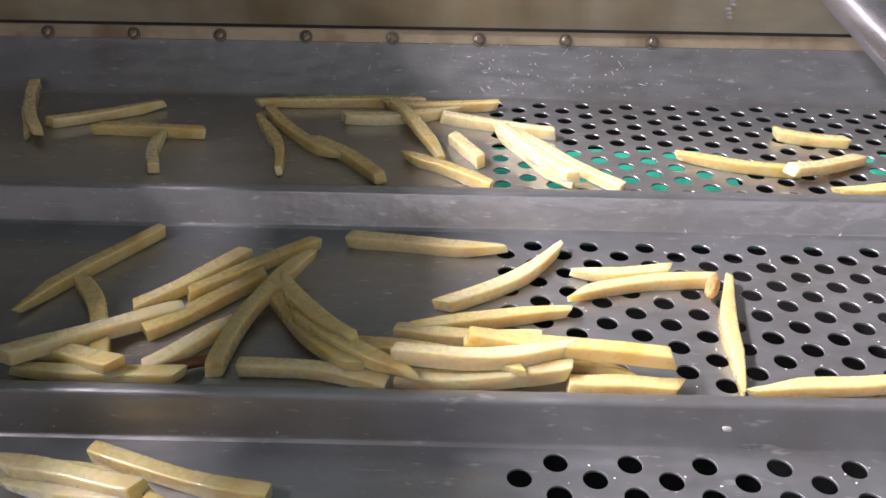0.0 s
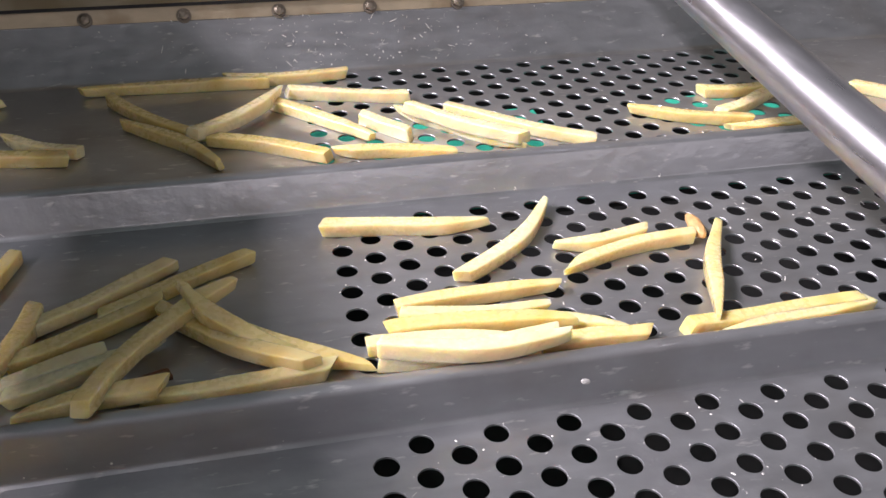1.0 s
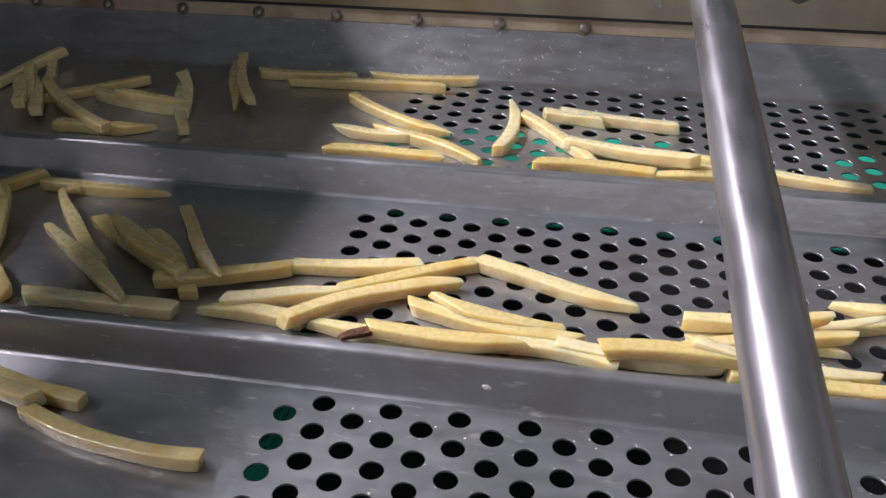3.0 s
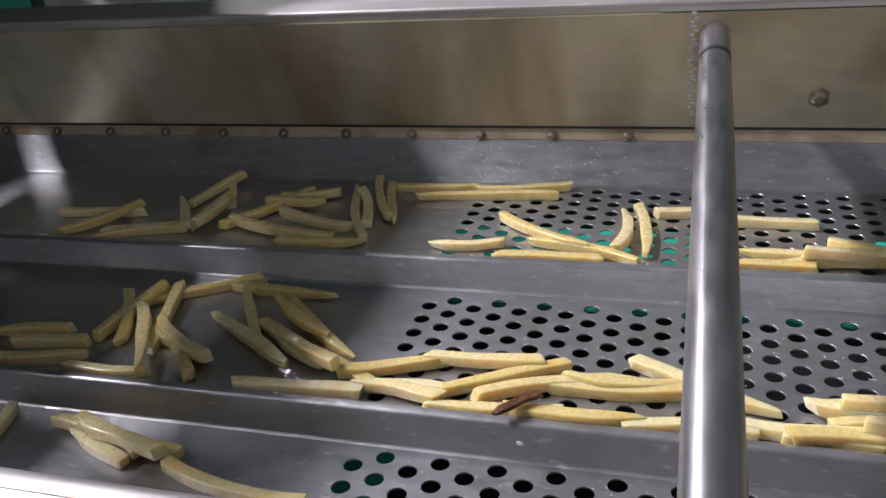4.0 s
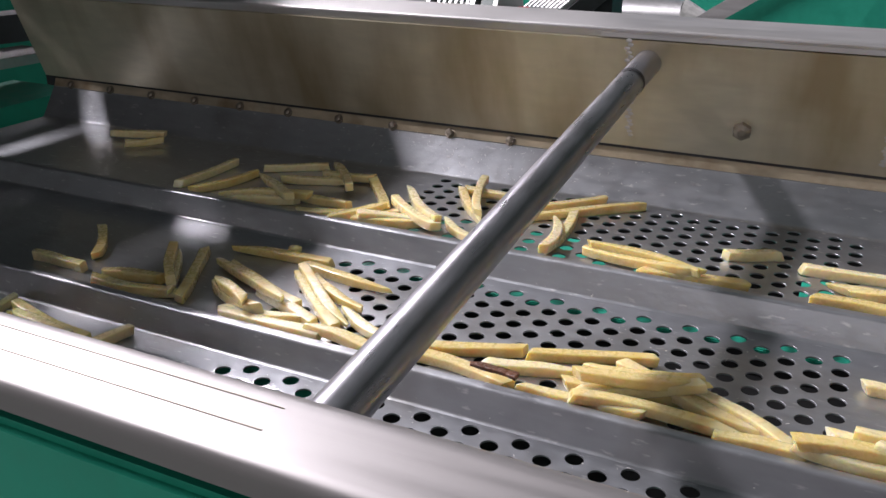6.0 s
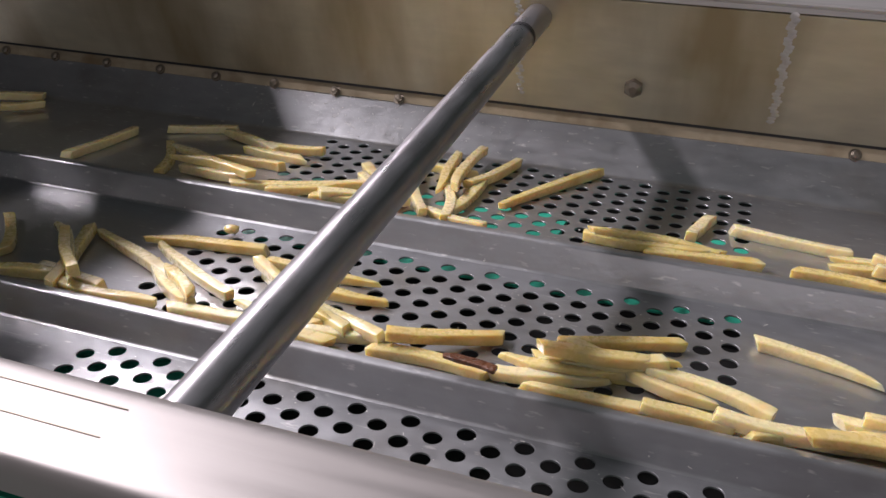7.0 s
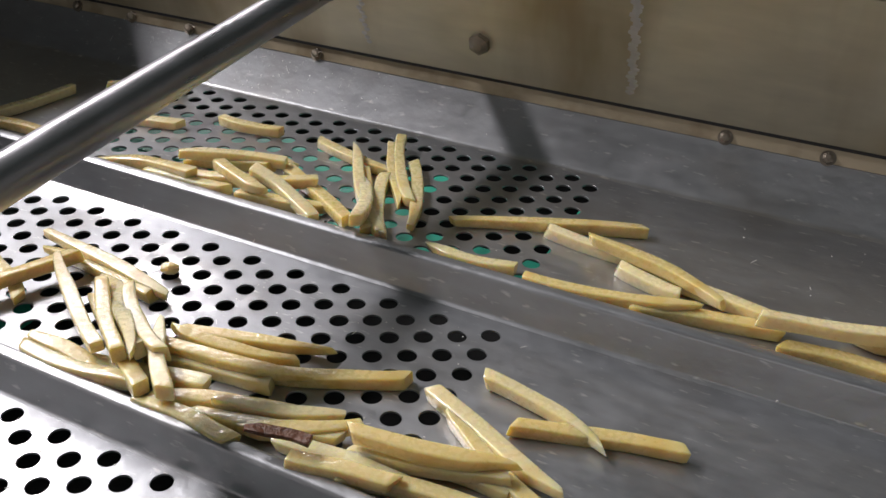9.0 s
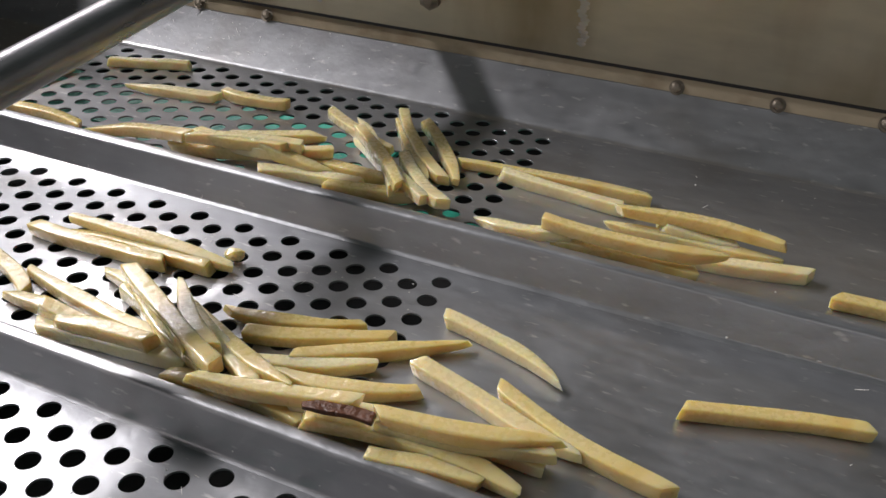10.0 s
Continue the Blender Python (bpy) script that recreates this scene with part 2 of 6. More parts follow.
bm = bmesh.new()
sweep(bm, [(0.1892, 0.0560), (0.1840, 0.0422)], X0, X1, 1)
part("backing_strip", bm, STRIP_STEEL, deck, "brown-stained strip behind the bolts")


def hex_bolt(bm, place, normal, radius, high):
    n = Vector(normal).normalized()
    p = Vector(place)
    cylinder(bm, p - n * 0.002, p + n * 0.0008, radius * 1.3, 20)
    cylinder(bm, p, p + n * high, radius, 6)
    cylinder(bm, p + n * high, p + n * high * 1.25, radius * 0.85, 12, radius * 0.4)


sheet_normal = Vector((0, -0.83, 0.56))
for k in (-8, -7, -6, -5, -4, -3, -2, -1, 0, 1, 2, 7, 8, 9, 10):
    bm = bmesh.new()
    hex_bolt(bm, (-0.0115 + 0.0566 * k, 0.1850, 0.0455), sheet_normal, 0.0034, 0.0030)
    part("bolt", bm, BOLT_STEEL, deck)

# ---- side walls ----
wall_far = tagged(new("side_wall"), "tall stained steel side wall with rolled top flange", "side wall", kind="structure")
bm = bmesh.new()
sweep(bm, thick([(0.1865, 0.0545), (0.1578, 0.1412)], 0.0025), X0 - 0.01, X1, 1, True)
part("plate", bm, WALL_STEEL, wall_far, "brown-stained dull steel plate")
bm = bmesh.new()
sweep(bm, rounded([(0.1573, 0.1414), (0.1548, 0.1490), (0.2290, 0.1500), (0.2300, 0.1050)], 0.007, 6), X0 - 0.01, X1, 1)
part("flange", bm, RIM_STEEL, wall_far, "bright rolled steel flange", True)
# black bar drawn for the dark seam gap
bm = bmesh.new()
beam(bm, (X0, 0.1850, 0.0526), (X1, 0.1850, 0.0526), 0.0018, 0.0018)
part("joint_line", bm, BLACK, wall_far, "thin black line along the joint under the plate")
wall_normal = Vector((0, -0.96, -0.28))
bm = bmesh.new()
hex_bolt(bm, (0.2300, 0.1778, 0.0790), wall_normal, 0.0070, 0.006)
part("bolt", bm, BOLT_STEEL, wall_far, "large hexagon bolt with ground weld marks")
bm = bmesh.new()
hex_bolt(bm, (0.6400, 0.1778, 0.0790), wall_normal, 0.0070, 0.006)
part("bolt", bm, BOLT_STEEL, wall_far)
for k in range(-5, 9):
    bm = bmesh.new()
    bmesh.ops.create_icosphere(bm, subdivisions=2, radius=0.0016, matrix=Matrix.Translation((-0.0140 + 0.0885 * k, 0.1858, 0.0560)))
    part("rivet", bm, RIM_STEEL, wall_far, "", True)
for x in (0.3270,):
    bm = bmesh.new()
    for i in range(30):
        u = i / 29
        p = Vector((x + 0.0012 * math.sin(i * 1.7), 0.1556 + 0.0255 * u - 0.0002, 0.1400 - 0.076 * u))
        bmesh.ops.create_icosphere(bm, subdivisions=1, radius=0.0018, matrix=Matrix.Translation(p) @ Matrix.Diagonal((1.9, 0.25, 1.5, 1)))
    part("weld_seam", bm, RIM_STEEL, wall_far, "pale ground vertical weld seam", True)
bm = bmesh.new()
beam(bm, (0.125, 0.1562, 0.1432), (X1, 0.1562, 0.1432), 0.0012, 0.0030)
part("weld_strip", bm, RIM_STEEL, wall_far, "bright ground weld strip under the flange")
# weld strip beside the tube and along the flange
bm = bmesh.new()
for i in range(26):
    u = i / 25
    p = Vector((0.1460 + 0.0015 * math.sin(i * 2.1), 0.1556 + 0.0255 * u - 0.0002, 0.1400 - 0.076 * u))
    bmesh.ops.create_icosphere(bm, subdivisions=1, radius=0.0016, matrix=Matrix.Translation(p) @ Matrix.Diagonal((1.6, 0.5, 1.2, 1)))
part("weld_seam", bm, RIM_STEEL, wall_far, "old vertical weld seam", True)

wall_near = tagged(new("side_wall"), "near steel side wall with broad bright top flange", "side wall", kind="structure")
bm = bmesh.new()
sweep(bm, rounded([(-0.2660, -0.0137), (-0.2700, -0.012), (-0.2873, 0.1011), (-0.3230, 0.0985), (-0.3240, 0.088)], 0.010, 6), X0, X1, 1)
part("plate", bm, NEAR_RIM, wall_near, "bright steel plate with a smeared rolled top", True)
for y, z in ((-0.2985, 0.1003), (-0.3095, 0.0995)):
    bm = bmesh.new()
    beam(bm, (X0 + 0.1, y, z), (0.165, y - 0.0004, z), 0.0004, 0.0004)
    part("scratch", bm, BOLT_STEEL, wall_near, "long thin scratch on the flange")
bm = bmesh.new()
box(bm, X0, X1, -0.322, -0.300, -0.055, 0.080, 0.003)
part("outer_panel", bm, GREEN, wall_near, "green painted outer panel")

tube = tagged(new("cross_tube"), "polished stainless steel cross tube between the side walls", "tube")
bm = bmesh.new()
cylinder(bm, (0.1600, 0.1665, 0.1250), (0.1608, -0.2830, 0.0752), 0.0097, 48, caps=False)
part("pipe", bm, TUBE_STEEL, tube, "polished round steel pipe", True)
for a, b in (((0.1592, 0.1650, 0.1246), (0.1592, 0.1615, 0.1242)), ((0.1600, -0.2785, 0.0755), (0.1600, -0.2830, 0.0750))):
    bm = bmesh.new()
    cylinder(bm, a, b, 0.0116, 32, 0.0102)
    part("weld_collar", bm, BOLT_STEEL, tube, "dull weld bead collar", True)

bm = bmesh.new()
cylinder(bm, (0.15995, 0.1130, 0.11914), (0.15997, 0.1080, 0.11858), 0.01012, 40, caps=False)
part("scuff_ring", bm, DARK, tube, "dark scuffed ring", True)
for a, b in (((0.2440, 0.1722, 0.0975), (0.2385, 0.1768, 0.0835)), ((0.2170, 0.1757, 0.0860), (0.2230, 0.1783, 0.0780)), ((0.2225, 0.1738, 0.0925), (0.2260, 0.1764, 0.0845))):
    bm = bmesh.new()
    beam(bm, a, b, 0.0016, 0.0008)
    part("grind_mark", bm, RIM_STEEL, wall_far, "bright grinding scratch")

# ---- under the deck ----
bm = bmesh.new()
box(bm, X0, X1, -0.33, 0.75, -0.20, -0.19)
tagged(mesh_object("drip_pan", bm, UNDER_SHADE, smooth=False), "drip pan under the deck, coloured near black for the shade", "drip pan", kind="structure")
# plate added so the holes look dark instead of showing the lit hall
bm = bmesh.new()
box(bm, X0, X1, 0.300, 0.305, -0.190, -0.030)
tagged(mesh_object("shade_skirt", bm, UNDER_SHADE, smooth=False), "added black plate that keeps the deck's far underside dark", "skirt plate", kind="structure")
for x0, x1, y0, y1, label in (
    (-0.60, X1, 0.107, 0.165, "green painted long beam under the perforated deck"),
    (-0.60, 0.181, 0.168, 0.250, "green painted plate beside the long beam"),
    (0.286, X1, 0.168, 0.250, "green painted plate beside the long beam"),
):
    bm = bmesh.new()
    box(bm, x0, x1, y0, y1, -0.0635, -0.060, 0.001)
    tagged(mesh_object("support_beam", bm, LIFTED_GREEN, smooth=False), label, "beam", kind="structure")
bm = bmesh.new()
box(bm, -0.13, -0.038, -0.080, 0.02, -0.13, -0.10, 0.003)
tagged(mesh_object("support_beam", bm, LIFTED_GREEN, smooth=False), "green painted cross beam under the deck", "beam", kind="structure")
bm = bmesh.new()
box(bm, -0.60, X1, -0.42, -0.34, -0.16, -0.10, 0.003)
tagged(mesh_object("support_beam", bm, GREEN, smooth=False), "green painted machine frame beam beside the deck", "beam", kind="structure")

# ---- the hall ----
for name, label, mat, dims in (
    ("floor", "wet grey concrete factory floor", CONCRETE, (-5, 5, -4, 5, -1.0, -0.9)),
    ("ceiling", "pale grey sheet hall ceiling", HALL_ROOF, (-5, 5, -4, 5, 3.4, 3.5)),
    ("wall_back", "dark green painted hall wall", HALL_GREEN, (-5, 5, 5, 5.1, -1.0, 3.5)),
    ("wall_front", "grey painted hall wall", HALL, (-5, 5, -4.1, -4, -1.0, 3.5)),
    ("wall_left", "grey painted hall wall", HALL, (-5.1, -5, -4.1, 5.1, -1.0, 3.5)),
    ("wall_right", "grey painted hall wall", HALL, (5, 5.1, -4.1, 5.1, -1.0, 3.5)),
):
    bm = bmesh.new()
    box(bm, *dims)
    tagged(mesh_object(name, bm, mat, smooth=False), label, name.split("_")[0], kind="structure")

# ---- upstream feed, above and beside the deck's left end ----
feed = tagged(new("feed_conveyor"), "dark feed conveyor dropping potato strips onto the deck", "conveyor")
bm = bmesh.new()
box(bm, -1.7, -0.675, -0.24, 0.42, 0.30, 0.36, 0.005)
part("bed", bm, DARK, feed, "dark steel conveyor bed")
# unseen lip pieces: edges set the deck's shade, the gap passes a lit patch
bm = bmesh.new()
box(bm, -0.625, -0.370, -0.06, 0.42, 0.305, 0.320, 0.003)
part("lip", bm, DARK, feed, "unseen steel drop-off lip, shaped to shade the deck")
for x0, x1 in ((-0.625, -0.432), (-0.396, -0.335)):
    bm = bmesh.new()
    box(bm, x0, x1, -0.24, -0.061, 0.305, 0.320, 0.003)
    part("lip", bm, DARK, feed, "unseen steel drop-off lip, shaped to shade the deck")
# out-of-view plate and posts, added to block the key lamp
bm = bmesh.new()
box(bm, -0.565, -0.478, -0.24, 0.42, 0.495, 0.507, 0.003)
part("shade_plate", bm, DARK, feed, "unseen narrow plate added over the lip to shade the deck")
for y in (-0.245, 0.425):
    for x in (-0.555, -0.488):
        bm = bmesh.new()
        box(bm, x - 0.006, x + 0.006, y - 0.006, y + 0.006, 0.42, 0.507)
        part("shade_plate_post", bm, DARK, feed)
for y in (-0.245, 0.425):
    bm = bmesh.new()
    box(bm, -1.7, -0.37, y - 0.006, y + 0.006, 0.28, 0.42, 0.002)
    part("side_plate", bm, DARK, feed)
for x in (-1.6, -0.75):
    for y in (-0.245, 0.425):
        bm = bmesh.new()
        box(bm, x - 0.02, x + 0.02, y - 0.02, y + 0.02, -0.9, 0.30)
        part("leg", bm, DARK, feed)
frame_left = tagged(new("deck_stand"), "dark and green welded stand at the deck's end", "stand")
for name, mat, a, b, w, h, lab in (
    ("green_beam", GREEN, (-0.66, -0.55, -0.055), (-0.66, 0.31, -0.045), 0.12, 0.10, "bright green painted beam"),
    ("steel_strip", RIM_STEEL, (-0.655, -0.50, 0.062), (-0.655, 0.31, 0.047), 0.07, 0.012, "scuffed bright steel strip"),
    ("dark_rail", DARK, (-0.72, -0.40, 0.100), (-0.72, 0.36, 0.072), 0.05, 0.035, "black steel rail"),
    ("dark_rail", DARK, (-0.90, -0.40, 0.150), (-0.90, 0.62, 0.120), 0.10, 0.06, "black steel rail"),
    ("steel_strip", RIM_STEEL, (-0.80, 0.10, 0.085), (-0.80, 0.42, 0.070), 0.05, 0.006, "thin bright steel strip"),
    ("green_plate", GREEN, (-1.05, -0.3, -0.02), (-1.05, 0.9, -0.02), 0.05, 0.20, "green painted side plate"),
    ("leg", GREEN, (-0.66, 0.28, -0.9), (-0.66, 0.28, -0.10), 0.08, 0.08, ""),
    ("leg", GREEN, (-0.66, -0.45, -0.9), (-0.66, -0.45, -0.10), 0.08, 0.08, ""),
):
    bm = bmesh.new()
    beam(bm, a, b, w, h)
    part(name, bm, mat, frame_left, lab)

# bright steel block on brackets behind the wall
block = tagged(new("steel_block"), "scratched bright steel guide block behind the side wall", "guide block")
bm = bmesh.new()
box(bm, -0.572, -0.418, 0.40, 0.50, 0.10, 0.168, 0.004)
part("body", bm, SCRATCHED, block, "scratched shiny steel face")
bm = bmesh.new()
box(bm, -0.590, -0.405, 0.39, 0.52, 0.169, 0.26, 0.004)
part("cover", bm, DARK, block, "dark grey cover")
for x in (-0.56, -0.45):
    bm = bmesh.new()
    box(bm, x, x + 0.03, 0.43, 0.47, -0.9, 0.10)
    part("post", bm, DARK, block)

# ---- behind the wall: gear motor, control box, ribbed conveyor, pipe, panels ----
motor = tagged(new("gear_motor"), "grey-green electric gear motor with finned housing", "motor")
motor.location = (0.02, 0.0, -0.03)
mz = -0.012
bm = bmesh.new()
cylinder(bm, (-0.875, 1.45, mz), (-0.80, 1.45, mz), 0.060, 32, 0.074)
part("fan_cover", bm, ALLOY, motor, "rounded silver fan cover", True)
bm = bmesh.new()
cylinder(bm, (-0.80, 1.45, mz), (-0.66, 1.45, mz), 0.064, 32)
part("housing", bm, DARK_GREEN, motor, "dark green motor housing", True)
for i in range(22):
    a = math.pi * 2 * i / 22
    bm = bmesh.new()
    beam(bm, (-0.79, 1.45 + 0.070 * math.cos(a), mz + 0.070 * math.sin(a)), (-0.67, 1.45 + 0.070 * math.cos(a), mz + 0.070 * math.sin(a)), 0.005, 0.005)
    part("fin", bm, ALLOY if i % 3 == 0 else DARK_GREEN, motor)
for xa, xb, r in ((-0.66, -0.650, 0.086), (-0.548, -0.536, 0.088), (-0.49, -0.480, 0.090)):
    bm = bmesh.new()
    cylinder(bm, (xa, 1.45, mz), (xb, 1.45, mz), r, 40)
    part("flange", bm, ALLOY, motor, "pale cast flange ring", True)
bm = bmesh.new()
cylinder(bm, (-0.645, 1.45, mz), (-0.55, 1.45, mz), 0.062, 32)
part("coupling", bm, DARK_GREEN, motor, "dark green coupling with pale ribs", True)
for i in range(6):
    bm = bmesh.new()
    cylinder(bm, (-0.638 + 0.0145 * i, 1.45, mz), (-0.632 + 0.0145 * i, 1.45, mz), 0.072, 32)
    part("rib", bm, ALLOY, motor, "", True)
bm = bmesh.new()
cylinder(bm, (-0.525, 1.45, mz), (-0.49, 1.45, mz), 0.078, 32)
part("gear_neck", bm, DARK_GREEN, motor, "", True)
bm = bmesh.new()
box(bm, -0.475, -0.375, 1.42, 1.53, -0.11, 0.002, 0.006)
part("gearbox", bm, DARK_GREEN, motor, "dark green gearbox with pale plate")
bm = bmesh.new()
box(bm, -0.470, -0.380, 1.43, 1.52, 0.0025, 0.010, 0.002)
part("plate", bm, ALLOY, motor)
bm = bmesh.new()
box(bm, -0.77, -0.69, 1.41, 1.49, 0.055, 0.082, 0.006)
part("terminal_box", bm, PALE_GREEN, motor)
bm = bmesh.new()
box(bm, -0.455, -0.425, 1.425, 1.44, 0.0105, 0.020, 0.002)
part("tag", bm, RED, motor, "small red tag")
for x in (-0.775, -0.745, -0.71):
    bm = bmesh.new()
    cylinder(bm, (x, 1.385, 0.032), (x, 1.378, 0.030), 0.007, 12)
    part("screw_cap", bm, ALLOY, motor, "pale screw cap")
bm = bmesh.new()
box(bm, -0.85, -0.38, 1.38, 1.54, -0.14, -0.112)
part("base_plate", bm, DARK, motor)
bm = bmesh.new()
box(bm, -0.80, -0.42, 1.40, 1.52, -0.87, -0.14)
part("pedestal", bm, GREEN, motor)

cabinet = tagged(new("control_box"), "green control box with red push buttons", "control box")
bm = bmesh.new()
box(bm, -1.205, -0.965, 1.50, 1.66, 0.022, 0.30, 0.006)
part("case", bm, PALE_GREEN, cabinet, "grey-green enamelled case")
for x, r in ((-1.147, 0.010), (-1.097, 0.011), (-1.044, 0.016)):
    bm = bmesh.new()
    cylinder(bm, (x, 1.50, 0.073), (x, 1.478, 0.073), r, 20)
    part("button", bm, RED, cabinet, "red push button", True)
for i in range(5):
    bm = bmesh.new()
    x = -1.10 + 0.022 * i
    cylinder(bm, (x, 1.55, 0.024), (x - 0.01 + 0.008 * (i % 3), 1.54, -0.12), 0.006, 10)
    part("cable", bm, BLACK, cabinet, "black cable", True)
bm = bmesh.new()
box(bm, -1.19, -0.98, 1.52, 1.64, -0.9, -0.12)
part("stand", bm, PALE_GREEN, cabinet)
bm = bmesh.new()
box(bm, -1.22, -1.02, 1.44, 1.50, -0.075, -0.06, 0.002)
part("shelf", bm, RIM_STEEL, cabinet, "small pale steel shelf")

ribbed = tagged(new("ribbed_conveyor"), "grey ribbed inclined conveyor behind the motor", "conveyor")
ra, rb = Vector((-0.47, 1.62, -0.10)), Vector((-0.14, 2.05, 0.26))
bm = bmesh.new()
beam(bm, ra, rb, 0.16, 0.05)
part("bed", bm, DARK, ribbed, "dark conveyor bed")
along = (rb - ra).normalized()
side = along.cross(Vector((0, 0, 1))).normalized()
up = side.cross(along).normalized()
for i in range(9):
    o = side * (-0.068 + 0.017 * i) + up * 0.030
    bm = bmesh.new()
    beam(bm, ra + o, rb + o, 0.010, 0.014)
    part("rib", bm, ALLOY, ribbed)
bm = bmesh.new()
box(bm, -0.40, -0.30, 1.75, 1.85, -0.9, 0.02)
part("support", bm, DARK, ribbed)

pipe = tagged(new("duct_pipe"), "pale steel duct pipe with a tapered end", "pipe")
bm = bmesh.new()
cylinder(bm, (-0.72, 2.5, -0.155), (-0.265, 2.5, -0.150), 0.050, 32)
part("barrel", bm, ALLOY, pipe, "pale grey steel barrel", True)
bm = bmesh.new()
cylinder(bm, (-0.265, 2.5, -0.150), (-0.155, 2.5, -0.165), 0.056, 32, 0.012)
part("cone", bm, SCRATCHED, pipe, "bright tapered cone", True)
bm = bmesh.new()
box(bm, -0.60, -0.54, 2.46, 2.54, -0.9, -0.20)
part("stand", bm, DARK, pipe)

chute = tagged(new("green_chute"), "green chute plate with a bright steel edge rail", "chute")
bm = bmesh.new()
beam(bm, (-0.15, 1.29, -0.105), (0.39, 1.29, 0.258), 0.012, 0.030)
part("edge_rail", bm, RIM_STEEL, chute, "bright steel edge rail")
bm = bmesh.new()
vs = [bm.verts.new(p) for p in ((-0.145, 1.31, -0.115), (0.395, 1.31, 0.250), (1.3, 1.36, 0.25), (1.3, 1.36, -0.9), (-0.145, 1.31, -0.9))]
f0 = bm.faces.new(vs)
back = bmesh.ops.extrude_face_region(bm, geom=[f0])["geom"]
bmesh.ops.translate(bm, vec=(0, 0.02, 0), verts=[g for g in back if isinstance(g, bmesh.types.BMVert)])
part("side_plate", bm, GREEN, chute, "smooth green painted plate")

bm = bmesh.new()
box(bm, -3.0, 2.5, 3.30, 3.36, -0.9, -0.135, 0.004)
tagged(mesh_object("partition", bm, GREEN, smooth=False), "green painted low partition along the hall", "partition", kind="structure")
panels = tagged(new("blue_panels"), "row of blue plastic panels above the green partition", "panels")
for i in range(9):
    bm = bmesh.new()
    box(bm, -0.66 + 0.115 * i, -0.552 + 0.115 * i, 3.29, 3.35, -0.133, 0.5, 0.008)
    part("panel", bm, BLUE, panels)
cab_back = tagged(new("machine_cabinet"), "dark green machine cabinet behind the motor", "cabinet")
bm = bmesh.new()
box(bm, -1.65, -1.05, 1.95, 2.4, -0.9, 0.30, 0.01)
part("body", bm, PALE_GREEN, cab_back)
bm = bmesh.new()
box(bm, -1.03, -0.98, 1.93, 1.98, -0.9, 0.4, 0.004)
part("post", bm, GREEN, cab_back)
rail = tagged(new("guard_rail"), "bright green tubular guard rail", "rail")
bm = bmesh.new()
cylinder(bm, (-1.0, 1.9, 0.048), (-0.2, 1.9, 0.052), 0.008, 16)
part("bar", bm, GREEN, rail, "", True)
for x in (-0.95, -0.62):
    bm = bmesh.new()
    cylinder(bm, (x, 1.9, -0.9), (x, 1.9, 0.05), 0.008, 16)
    part("post", bm, GREEN, rail, "", True)

# ---- water drops, whitened to stand in for glints, and crumbs ----
rng = random.Random(4)
bm = bmesh.new()


def drop(place, normal, r):
    q = Vector(normal).to_track_quat("Z", "Y").to_matrix().to_4x4()
    long = rng.choice((1, 1, 1, 1.5, 3.0, 5.0))
    turn = Matrix.Rotation(rng.uniform(0, 6.3), 4, "Z")
    bmesh.ops.create_icosphere(bm, subdivisions=1, radius=r, matrix=Matrix.Translation(place) @ q @ turn @ Matrix.Diagonal((long, 1 / math.sqrt(long), 0.4 / math.sqrt(long), 1)))


for i in range(520):
    kind = rng.random()
    x = rng.gauss(0.03, 0.07) if kind < 0.5 else rng.uniform(-0.3, 0.65)
    r = rng.choice((0.0002, 0.0003, 0.0003, 0.0004, 0.0006))
    if kind < 0.40:
        u = rng.random()
        drop((x, 0.1655 + 0.018 * u, 0.0165 + 0.0265 * u), sheet_normal, r)
    elif kind < 0.65:
        u = rng.random()
        drop((x, 0.0215 - 0.0075 * u, 0.0165 - 0.0150 * u), (0, -0.9, 0.45), r)
    elif kind < 0.8:
        u = rng.random()
        drop((x, -0.1208 - 0.0045 * u, 0.0030 - 0.0145 * u), (0, -0.95, 0.3), r)
    elif kind < 0.92:
        drop((x + 0.45, rng.uniform(0.035, 0.15), 0.0131), (0, 0, 1), r * 1.2)
    else:
        drop((x + 0.45, rng.uniform(-0.11, 0.01), 0.0001), (0, 0, 1), r * 1.2)
for far, near, z, first, odd in CHANNELS[1:]:
    for i in range(170):
        c = rng.randint(FIRST, LAST)
        row = rng.randint(0, 7)
        y = (first if c % 2 == odd else first - PITCH / 2) - PITCH * row
        a = rng.uniform(0, 2 * math.pi)
        reach = HOLE + rng.choice((0.0004, 0.0007, 0.0012, 0.0025))
        y += reach * math.sin(a)
        if near + 0.002 < y < far - 0.002:
            drop((c * COL + reach * math.cos(a), y, z + 0.0001), (0, 0, 1), rng.choice((0.0002, 0.0003, 0.0005)))
me = bpy.data.meshes.new("water_drops")
bm.to_mesh(me)
bm.free()
me.materials.append(WATER)
tagged(new("water_drops", me), "small milky starch water drops on the steel, whitened for glints", "water", kind="stuff")


